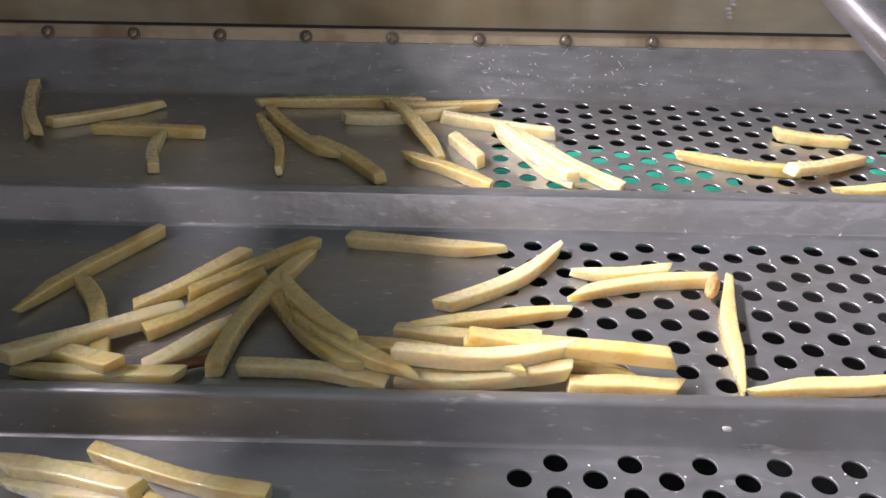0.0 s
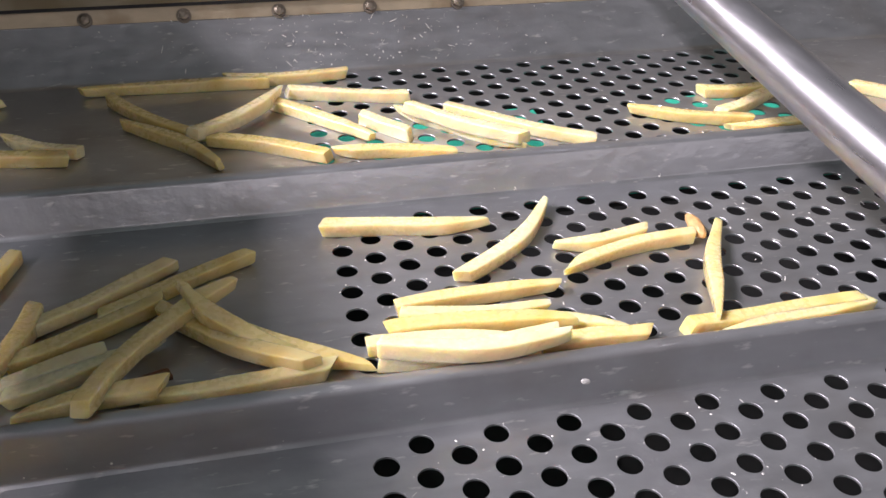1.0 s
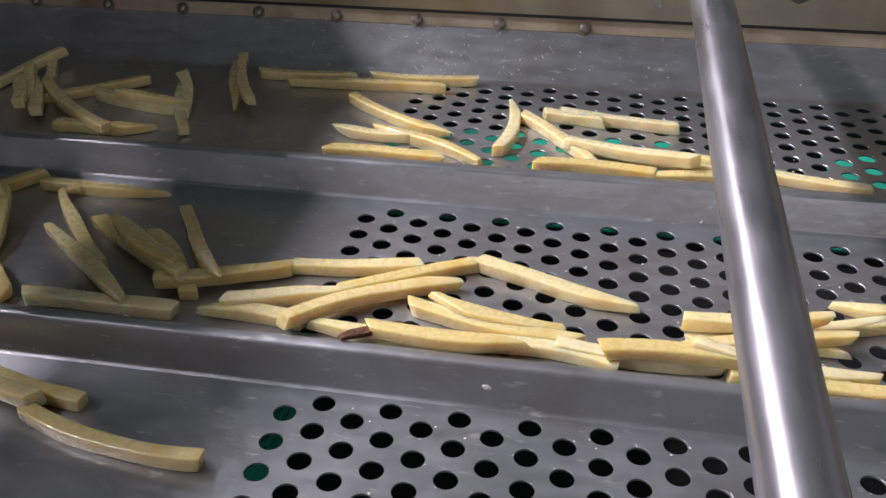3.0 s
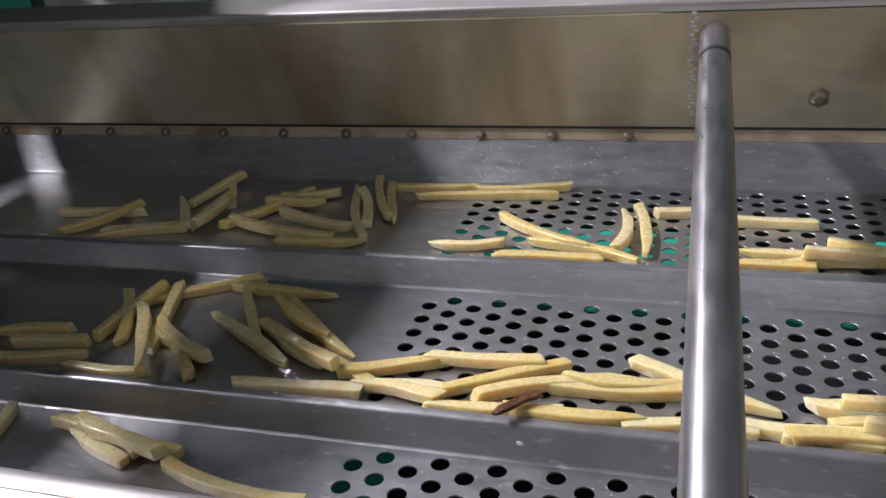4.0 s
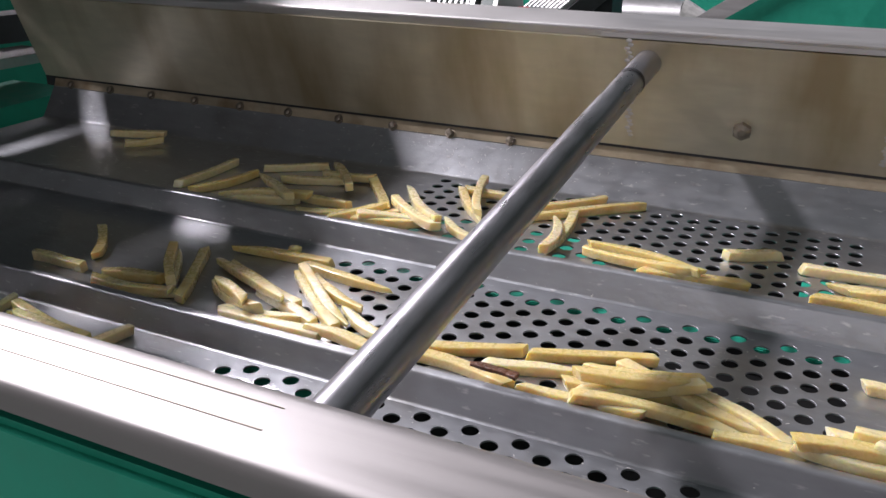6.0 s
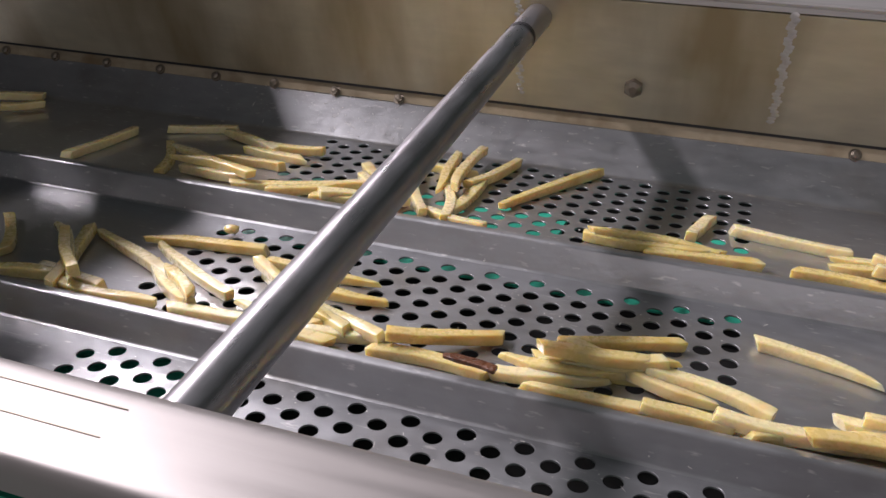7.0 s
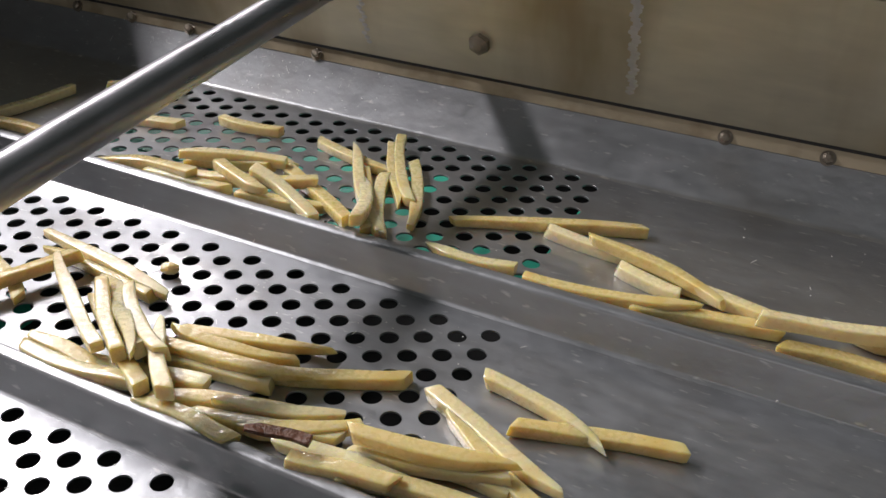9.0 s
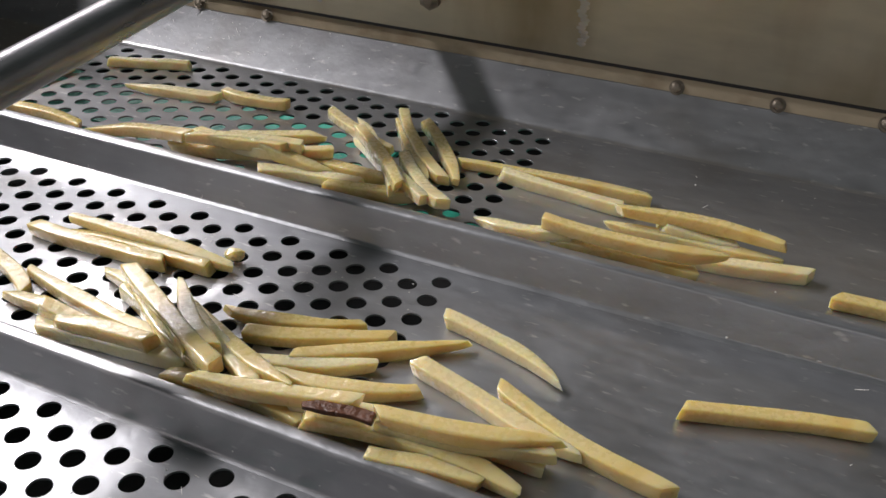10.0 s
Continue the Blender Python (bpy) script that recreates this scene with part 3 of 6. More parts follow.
# ---- potato strips ----
def strip_mesh(name, length, seed, wide=0.0078, mat=None, flat=1.0):
    """A cut potato strip along x: square section with worn edges, slight bend, oblique or pointed ends."""
    rg = random.Random(seed)
    bend, bend_up = rg.choice((-1, 1)) * rg.choice((0.01, 0.02, 0.03, 0.045, 0.06)) * length, rg.uniform(0.0, 0.015) * length
    w, h = wide * rg.uniform(0.82, 1.0), wide * rg.uniform(0.76, 0.90) * flat
    ends = [(rg.uniform(-0.6, 0.6), rg.choice((1, 1, 1, 1, 0.55, 0.25)), rg.choice((-1, 1)), rg.uniform(0.15, 0.45), rg.uniform(-0.4, 0.4)) for _ in (0, 1)]
    twist = rg.uniform(-0.12, 0.12)
    cut = [rg.uniform(0.83, 0.89) for _ in range(4)]
    section = []
    for q in range(4):
        for a, b in ((1, 0.66), (0.962, cut[q]), (cut[q], 0.962), (0.66, 1)):
            for _ in range(q):
                a, b = -b, a
            section.append((a, b))
    bm = bmesh.new()
    rings = []
    steps = [0, 0.012, 0.05, 0.1, 0.16, 0.23, 0.3, 0.37, 0.44, 0.5, 0.56, 0.63, 0.7, 0.77, 0.84, 0.9, 0.95, 0.988, 1]
    for u in steps:
        s = u * 2 - 1
        x = s * length / 2
        taper, shift, skew, lean = 1.0, 0.0, 0.0, 0.0
        for e, (slant, tip, hand, reach, back) in zip((u, 1 - u), ends):
            if tip < 1 and e < reach:
                k = tip + (1 - tip) * (e / reach) ** 0.8
                shift += hand * (1 - k) * w / 2
                taper *= k
            if e < 0.006:
                taper *= 0.87
            elif e < 0.02:
                taper *= 0.97
            skew += slant * max(0, 1 - e * 10)
            lean += back * max(0, 1 - e * 10)
        y0 = bend * (1 - s * s) - bend * 0.6 + 0.0003 * math.sin(seed + 9 * u) + shift
        z0 = bend_up * s * s - bend_up * 0.4
        c, d = math.cos(twist * s), math.sin(twist * s)
        ring = []
        for a, b in section:
            ya = a * w / 2 * taper * (1 + 0.05 * math.sin(seed * 1.3 + 8 * u)) + rg.uniform(-0.00006, 0.00006)
            zb = b * h / 2 * (0.35 + 0.65 * taper) * (1 + 0.05 * math.sin(seed * 2.1 + 7 * u)) + rg.uniform(-0.00005, 0.00005)
            ring.append(bm.verts.new((x + (a * skew * w + b * lean * h) / 2, y0 + ya * c - zb * d, z0 + ya * d + zb * c)))
        rings.append(ring)
    m = len(section)
    for p, q in zip(rings, rings[1:]):
        for j in range(m):
            k = (j + 1) % m
            bm.faces.new((p[j], p[k], q[k], q[j]))
    for f in (bm.faces.new(rings[0][::-1]), bm.faces.new(rings[-1])):
        for e in f.edges:
            e.smooth = False
    bmesh.ops.recalc_face_normals(bm, faces=bm.faces)
    me = bpy.data.meshes.new(name)
    bm.to_mesh(me)
    bm.free()
    for p in me.polygons:
        p.use_smooth = len(p.vertices) == 4
    me.materials.append(mat or FRY)
    return me


def chunk_mesh(name, sizes, seed, mat):
    """A torn lump: a ball pushed in and out unevenly, broken flat below."""
    rg = random.Random(seed)
    bm = bmesh.new()
    bmesh.ops.create_icosphere(bm, subdivisions=2, radius=0.5)
    waves = [(Vector((rg.uniform(-1, 1), rg.uniform(-1, 1), rg.uniform(-1, 1))) * 6, rg.uniform(0, 6)) for _ in range(4)]
    for v in bm.verts:
        k = 1 + sum(0.09 * math.sin(v.co.dot(d) + p) for d, p in waves)
        v.co = Vector([c * k * n for c, n in zip(v.co, sizes)])
        v.co.z = max(v.co.z, -0.4 * sizes[2])
    me = bpy.data.meshes.new(name)
    bm.to_mesh(me)
    bm.free()
    me.materials.append(mat)
    return me


strips = []


def potato_strip(length):
    seed = len(strips) + 1
    ob = new("potato_strip", strip_mesh("potato_strip", length, seed))
    tagged(ob, "pale yellow raw cut potato strip lying on the wet steel deck", "potato strip", "potato strips on the deck")
    strips.append(ob)
    return ob


# three strips on their way down from the feed, a crumb, and the piece with dark skin
falling = [potato_strip(0.034), potato_strip(0.055), potato_strip(0.046)]
for ob in falling:
    ob["label"] = "pale raw potato strip dropping from the feed conveyor"
skin_piece = tagged(new("skin_piece", strip_mesh("skin_piece", 0.027, 77, 0.006, SKIN, 0.4)), "dark brown potato skin piece on the strips", "potato skin")
crumb = tagged(new("potato_crumb", chunk_mesh("potato_crumb", (0.006, 0.003, 0.0012), 91, WATER)), "small white potato crumb stuck on the steel ridge", "potato crumb")
crumb.matrix_world = pose(0.0795, -0.1232, -0.0045, 70, 0, 12)
nub = tagged(new("potato_nub", chunk_mesh("potato_nub", (0.012, 0.009, 0.006), 95, FRY)), "short potato end piece on the perforated floor", "potato piece")
tip_piece = tagged(new("tip_piece", chunk_mesh("tip_piece", (0.021, 0.006, 0.006), 61, TIP)), "curled browned potato tip among the strips", "potato piece")


def slide(ob, rows):
    """Keys a strip: seconds, place, turn about z and tilt."""
    walk(ob, [(t, pose(x, y, z, 0, tilt, turn)) for t, x, y, z, turn, tilt in rows])


def motions():
    slide(potato_strip(0.067), [(0, -0.2375, 0.1200, 0.0162, 28.2, -0.0), (1, -0.2013, 0.1323, 0.0162, 5.8, -0.0), (2, -0.1651, 0.1446, 0.0162, -16.5, -0.0), (3.5, -0.0475, 0.1465, 0.0162, 10.1, -0.0), (4.5, -0.0265, 0.1435, 0.0162, -4.0, -0.0), (5, 0.0075, 0.1420, 0.0162, 1.9, -0.0), (6, 0.0615, 0.1305, 0.0162, 0.9, -0.0), (7.5, 0.1165, 0.1210, 0.0162, -12.0, -0.0), (8.5, 0.1530, 0.1175, 0.0162, -9.1, -0.0), (9.2, 0.1890, 0.1030, 0.0162, -19.5, -0.0), (10, 0.2180, 0.1015, 0.0162, -30.1, -0.0)])
    slide(potato_strip(0.064), [(0, -0.2040, 0.0965, 0.0162, -3.7, -0.0), (1, -0.1557, 0.0651, 0.0162, -9.2, -0.0), (2, -0.0770, 0.0510, 0.0162, -2.0, -0.0), (3.5, 0.0335, 0.0326, 0.0162, -1.0, -0.0), (4.5, 0.1080, 0.0331, 0.0162, 2.0, -0.0), (5, 0.1615, 0.0332, 0.0162, 2.1, -0.0), (6, 0.2280, 0.0358, 0.0162, 6.9, -0.0), (7.5, 0.3295, 0.0370, 0.0162, 7.0, -0.0), (8.5, 0.3810, 0.0340, 0.0162, 3.0, -0.0), (9.2, 0.4120, 0.0395, 0.0162, 13.6, -0.0), (10, 0.3945, 0.0350, 0.0162, 0.0, -0.0)])
    slide(potato_strip(0.049), [(0, -0.1930, 0.0685, 0.0162, -78.4, -0.0), (1, -0.1402, 0.0764, 0.0162, -30.3, -0.0), (2, -0.1020, 0.0730, 0.0162, -7.5, -0.0), (3.5, 0.0090, 0.0535, 0.0162, -5.3, -0.0), (4.5, 0.0110, 0.0419, 0.0162, 24.5, -0.0), (5, 0.0145, 0.0408, 0.0162, 21.6, -0.0), (6, 0.0605, 0.0463, 0.0162, -37.2, -0.0), (7.5, 0.1815, 0.0325, 0.0162, -1.3, -0.0), (8.5, 0.2520, 0.0350, 0.0162, 7.1, -0.0), (9.2, 0.3055, 0.0325, 0.0162, 1.2, -0.0), (10, 0.3455, 0.0325, 0.0188, 1.2, -6.0)])
    slide(potato_strip(0.104), [(0, -0.0985, 0.1460, 0.0162, 3.2, -0.0), (1, -0.0755, 0.1460, 0.0162, -2.1, -0.0), (2, -0.0680, 0.1385, 0.0162, -2.9, -0.0), (3.5, -0.0155, 0.1355, 0.0162, 4.8, -0.0), (4.5, 0.0235, 0.1255, 0.0162, 6.3, -0.0), (5, 0.0485, 0.1180, 0.0162, 14.4, -0.0), (6, 0.1275, 0.1208, 0.0162, 40.7, -0.0), (7.5, 0.2205, 0.1088, 0.0162, 64.3, -0.0), (8.5, 0.2945, 0.0940, 0.0162, 30.3, -0.0), (9.2, 0.3195, 0.0845, 0.0162, 20.1, -0.0), (10, 0.3410, 0.0940, 0.0162, 2.0, -0.0)])
    slide(potato_strip(0.071), [(0, -0.0350, 0.1415, 0.0162, 3.0, -0.0), (1, -0.0110, 0.1495, 0.0162, -1.1, -0.0), (2, -0.0110, 0.1525, 0.0162, -2.4, -0.0), (3.5, 0.0125, 0.1497, 0.0162, 7.0, -0.0), (4.5, 0.0470, 0.1456, 0.0162, 13.7, -0.0), (5, 0.0655, 0.1430, 0.0162, 18.2, -0.0), (6, 0.1120, 0.1310, 0.0162, 41.6, -0.0), (7.5, 0.1605, 0.1090, 0.0184, 91.5, 3.5), (8.5, 0.1970, 0.0623, 0.0205, 116.4, -0.0), (9.2, 0.2230, 0.0606, 0.0162, 123.0, -0.0), (10, 0.2545, 0.0610, 0.0247, 135.0, -0.0)])
    slide(potato_strip(0.077), [(0, -0.1300, 0.0825, 0.0162, -68.0, -0.0), (1, -0.0745, 0.0700, 0.0162, -46.5, -0.0), (2, -0.0370, 0.0645, 0.0162, -32.2, -0.0), (3.5, 0.0550, 0.0475, 0.0162, -22.9, -0.0), (4.5, 0.1125, 0.0433, 0.0188, -17.3, -3.9), (5, 0.1320, 0.0615, 0.0184, -18.6, 3.2), (6, 0.1950, 0.0441, 0.0217, -10.1, -0.0), (7.5, 0.3010, 0.0455, 0.0184, 5.1, 3.2), (8.5, 0.3540, 0.0725, 0.0184, -19.8, 3.2), (9.2, 0.3885, 0.0580, 0.0242, -15.2, -0.0), (10, 0.4230, 0.0640, 0.0254, 3.2, -0.0)])
    slide(potato_strip(0.083), [(0, -0.1180, 0.0965, 0.0162, -53.3, -0.0), (1, -0.0855, 0.1000, 0.0162, -49.7, -0.0), (2, -0.0645, 0.0980, 0.0162, -38.7, -0.0), (3.5, 0.0265, 0.0790, 0.0162, -34.5, -0.0), (4.5, 0.0870, 0.0604, 0.0203, -45.0, -5.7), (5, 0.1300, 0.0580, 0.0162, -20.6, -0.0), (6, 0.1930, 0.0406, 0.0191, -12.1, -4.0), (7.5, 0.2990, 0.0420, 0.0162, 3.1, -0.0), (8.5, 0.3400, 0.0410, 0.0162, 1.5, -0.0), (9.2, 0.3720, 0.0306, 0.0194, 6.3, -4.5), (10, 0.3965, 0.0334, 0.0256, 2.0, -0.0)])
    slide(potato_strip(0.064), [(0, -0.0845, 0.0635, 0.0162, -48.3, -0.0), (1, -0.0255, 0.0555, 0.0162, -28.5, -0.0), (2, 0.0430, 0.0464, 0.0162, -27.4, -0.0), (3.5, 0.1525, 0.0355, 0.0162, 4.8, -0.0), (4.5, 0.2260, 0.0350, 0.0162, 3.5, -0.0), (5, 0.2615, 0.0381, 0.0162, 11.0, -0.0), (6, 0.3300, 0.0384, 0.0162, -2.9, -0.0), (7.5, 0.4037, 0.0365, 0.0162, -8.1, -0.0), (8.5, 0.4552, 0.0394, 0.0162, -13.5, -0.0), (9.2, 0.4820, 0.0339, 0.0162, 3.4, -0.0), (10, 0.5179, 0.0408, 0.0162, -5.7, -0.0)])
    slide(potato_strip(0.078), [(0, -0.0470, 0.0995, 0.0188, -65.3, 3.8), (1, 0.0015, 0.0870, 0.0162, -46.7, -0.0), (2, 0.0530, 0.0700, 0.0162, -37.9, -0.0), (3.5, 0.1100, 0.0755, 0.0162, -67.3, -0.0), (4.5, 0.1275, 0.0855, 0.0162, -89.1, -0.0), (5, 0.1282, 0.0822, 0.0206, -88.2, -6.5), (6, 0.1295, 0.0755, 0.0162, -86.4, -0.0), (7.5, 0.1590, 0.0780, 0.0162, -94.5, -0.0), (8.5, 0.2190, 0.0765, 0.0162, -67.6, -0.0), (9.2, 0.2405, 0.0860, 0.0162, -62.0, -0.0), (10, 0.2745, 0.0995, 0.0162, -52.2, -0.0)])
    slide(potato_strip(0.036), [(0, -0.0190, 0.0775, 0.0162, -63.7, -0.0), (1, 0.0355, 0.0700, 0.0162, -51.7, -0.0), (2, 0.0775, 0.0665, 0.0162, -41.8, -0.0), (3.5, 0.1175, 0.1160, 0.0162, 3.5, -0.0), (4.5, 0.1755, 0.1045, 0.0162, 10.5, -0.0), (5, 0.2025, 0.1005, 0.0162, 15.3, -0.0), (6, 0.2565, 0.0910, 0.0162, 25.8, -0.0), (7.5, 0.3090, 0.0805, 0.0162, 105.9, -0.0), (8.5, 0.3520, 0.0690, 0.0162, 158.2, -0.0), (9.2, 0.3865, 0.0545, 0.0162, 162.8, -0.0), (10, 0.4230, 0.0640, 0.0186, 183.2, -7.5)])
    slide(potato_strip(0.072), [(0, -0.0580, 0.1245, 0.0162, 12.1, -0.0), (1, -0.0375, 0.0915, 0.0205, 46.8, -0.0), (2, 0.0125, 0.0860, 0.0162, 85.4, -0.0), (3.5, 0.0885, 0.0830, 0.0162, 89.0, -0.0), (4.5, 0.1215, 0.0715, 0.0203, 91.1, 6.6), (5, 0.1233, 0.0692, 0.0231, 94.5, -0.0), (6, 0.1270, 0.0647, 0.0186, 101.5, 3.8), (7.5, 0.1325, 0.0660, 0.0162, 111.7, -0.0), (8.5, 0.1950, 0.0650, 0.0162, 114.4, -0.0), (9.2, 0.2210, 0.0552, 0.0220, 121.0, 9.1), (10, 0.2525, 0.0645, 0.0184, 133.0, 3.5)])
    slide(potato_strip(0.071), [(0, -0.0010, 0.1125, 0.0162, -18.7, -0.0), (1, 0.0210, 0.1165, 0.0162, -15.7, -0.0), (2, 0.0640, 0.1085, 0.0162, -11.7, -0.0), (3.5, 0.1600, 0.1020, 0.0162, -6.9, -0.0), (4.5, 0.2230, 0.0990, 0.0162, 1.7, -0.0), (5, 0.2546, 0.0964, 0.0162, 5.4, -0.0), (6, 0.3236, 0.0839, 0.0162, 4.7, -0.0), (7.5, 0.3475, 0.0820, 0.0162, -14.3, -0.0), (8.5, 0.3495, 0.0815, 0.0162, -11.0, -0.0), (9.2, 0.3505, 0.0725, 0.0162, -7.9, -0.0), (10, 0.3485, 0.0835, 0.0162, -7.2, -0.0)])
    slide(potato_strip(0.062), [(0, -0.0305, 0.0510, 0.0162, -37.0, -0.0), (1, 0.0345, 0.0384, 0.0162, -12.0, -0.0), (2, 0.0980, 0.0345, 0.0162, -4.6, -0.0), (3.5, 0.2065, 0.0368, 0.0162, 8.9, -0.0), (4.5, 0.2631, 0.0485, 0.0191, -0.8, -5.3), (5, 0.2927, 0.0485, 0.0162, -0.8, -0.0), (6, 0.3481, 0.0552, 0.0191, 0.2, -5.3), (7.5, 0.4231, 0.0552, 0.0162, 0.2, -0.0), (8.5, 0.4731, 0.0552, 0.0184, 0.2, 4.0), (9.2, 0.5081, 0.0552, 0.0162, 0.2, -0.0), (10, 0.5481, 0.0552, 0.0162, 0.2, -0.0)])
    slide(potato_strip(0.082), [(0, 0.0160, 0.0695, 0.0162, -63.2, -0.0), (1, 0.0730, 0.0608, 0.0162, -46.3, -0.0), (2, 0.0975, 0.0607, 0.0184, -46.0, -3.0), (3.5, 0.1760, 0.0500, 0.0162, -4.4, -0.0), (4.5, 0.2611, 0.0520, 0.0162, -2.8, -0.0), (5, 0.2888, 0.0591, 0.0162, 7.1, -0.0), (6, 0.3461, 0.0587, 0.0162, -1.8, -0.0), (7.5, 0.4221, 0.0688, 0.0162, 2.5, -0.0), (8.5, 0.4075, 0.0630, 0.0162, -10.5, -0.0), (9.2, 0.4155, 0.0530, 0.0191, -15.9, -4.0), (10, 0.4210, 0.0605, 0.0162, 1.2, -0.0)])
    slide(potato_strip(0.088), [(0, 0.0345, 0.0663, 0.0162, -53.5, -0.0), (1, 0.1060, 0.0595, 0.0162, -39.8, -0.0), (2, 0.1545, 0.0368, 0.0162, -6.3, -0.0), (3.5, 0.2406, 0.0464, 0.0162, -19.3, -0.0), (4.5, 0.3013, 0.0464, 0.0263, -19.3, -0.0), (5, 0.3320, 0.0464, 0.0184, -19.3, 2.8), (6, 0.3820, 0.0464, 0.0218, -19.3, 7.2), (7.5, 0.4570, 0.0464, 0.0186, -19.3, 3.1), (8.5, 0.5070, 0.0464, 0.0198, -19.3, 4.6), (9.2, 0.5420, 0.0464, 0.0186, -19.3, 3.1), (10, 0.5820, 0.0464, 0.0186, -19.3, 3.1)])
    slide(potato_strip(0.067), [(0, 0.1300, 0.0645, 0.0162, -18.2, -0.0), (1, 0.2045, 0.0540, 0.0162, -25.4, -0.0), (2, 0.3297, 0.0536, 0.0162, -23.6, -0.0), (3.5, 0.4227, 0.0536, 0.0162, -23.6, -0.0), (4.5, 0.4847, 0.0536, 0.0162, -23.6, -0.0), (5, 0.5157, 0.0536, 0.0162, -23.6, -0.0), (6, 0.5657, 0.0536, 0.0162, -23.6, -0.0), (7.5, 0.6407, 0.0536, 0.0162, -23.6, -0.0), (8.5, 0.6907, 0.0536, 0.0162, -23.6, -0.0), (9.2, 0.7257, 0.0536, 0.0162, -23.6, -0.0), (10, 0.7657, 0.0536, 0.0162, -23.6, -0.0)])
    slide(potato_strip(0.054), [(0, 0.1765, 0.0600, 0.0188, 29.0, 5.5), (1, 0.2465, 0.0650, 0.0162, 29.2, -0.0), (2, 0.3207, 0.0650, 0.0194, 29.2, 6.9), (3.5, 0.4137, 0.0650, 0.0194, 29.2, 6.9), (4.5, 0.4757, 0.0650, 0.0194, 29.2, 6.9), (5, 0.5067, 0.0650, 0.0194, 29.2, 6.9), (6, 0.5567, 0.0650, 0.0194, 29.2, 6.9), (7.5, 0.6317, 0.0650, 0.0194, 29.2, 6.9), (8.5, 0.6817, 0.0650, 0.0194, 29.2, 6.9), (9.2, 0.7167, 0.0650, 0.0194, 29.2, 6.9), (10, 0.7567, 0.0650, 0.0194, 29.2, 6.9)])
    slide(potato_strip(0.039), [(0, 0.1817, 0.1015, 0.0162, -16.3, -0.0), (1, 0.2460, 0.0830, 0.0162, -2.9, -0.0), (2, 0.3202, 0.0830, 0.0162, -2.9, -0.0), (3.5, 0.4132, 0.0830, 0.0162, -2.9, -0.0), (4.5, 0.4752, 0.0830, 0.0162, -2.9, -0.0), (5, 0.5062, 0.0830, 0.0162, -2.9, -0.0), (6, 0.5562, 0.0830, 0.0162, -2.9, -0.0), (7.5, 0.6312, 0.0830, 0.0162, -2.9, -0.0), (8.5, 0.6812, 0.0830, 0.0162, -2.9, -0.0), (9.2, 0.7162, 0.0830, 0.0162, -2.9, -0.0), (10, 0.7562, 0.0830, 0.0162, -2.9, -0.0)])
    slide(potato_strip(0.051), [(0, 0.1982, 0.0362, 0.0162, 9.5, -0.0), (1, 0.2435, 0.0330, 0.0162, 2.2, -0.0), (2, 0.3175, 0.0330, 0.0162, 2.2, -0.0), (3.5, 0.4105, 0.0330, 0.0162, 2.2, -0.0), (4.5, 0.4725, 0.0330, 0.0162, 2.2, -0.0), (5, 0.5035, 0.0330, 0.0162, 2.2, -0.0), (6, 0.5535, 0.0330, 0.0162, 2.2, -0.0), (7.5, 0.6285, 0.0330, 0.0162, 2.2, -0.0), (8.5, 0.6785, 0.0330, 0.0162, 2.2, -0.0), (9.2, 0.7135, 0.0330, 0.0162, 2.2, -0.0), (10, 0.7535, 0.0330, 0.0162, 2.2, -0.0)])
    slide(potato_strip(0.083), [(0, -0.1935, -0.0320, 0.0032, 58.0, -0.0), (1, -0.1495, -0.0457, 0.0032, 75.8, -0.0), (2, -0.1055, -0.0595, 0.0054, 93.6, 3.0), (3.5, -0.0605, -0.0550, 0.0072, 133.4, 5.4), (4.5, -0.0205, -0.0585, 0.0071, 147.0, -5.4), (5, 0.0240, -0.0745, 0.0058, 170.2, -3.6), (6, 0.0190, -0.0670, 0.0058, 140.4, -3.6), (7.5, 0.1340, -0.0775, 0.0091, 152.8, -0.0), (8.5, 0.1995, -0.0750, 0.0064, 182.9, -4.5), (9.2, 0.2345, -0.0850, 0.0075, 189.5, -0.0), (10, 0.2660, -0.0900, 0.0083, 153.3, 7.1)])
    slide(potato_strip(0.062), [(0, -0.1775, -0.0720, 0.0032, -64.2, -0.0), (1, -0.1304, -0.0780, 0.0058, -105.7, -4.7), (2, -0.1070, -0.0675, 0.0032, -80.7, -0.0), (3.5, -0.0570, -0.0730, 0.0032, -38.5, -0.0), (4.5, 0.0015, -0.0960, 0.0032, -14.3, -0.0), (5, 0.0450, -0.1035, 0.0032, -1.5, -0.0), (6, 0.1335, -0.1056, 0.0032, -8.1, -0.0), (7.5, 0.1955, -0.1062, 0.0032, 7.0, -0.0), (8.5, 0.2325, -0.1017, 0.0032, 15.6, -0.0), (9.2, 0.2465, -0.1003, 0.0032, 18.4, -0.0), (10, 0.2825, -0.1095, 0.0032, 0.9, -0.0)])
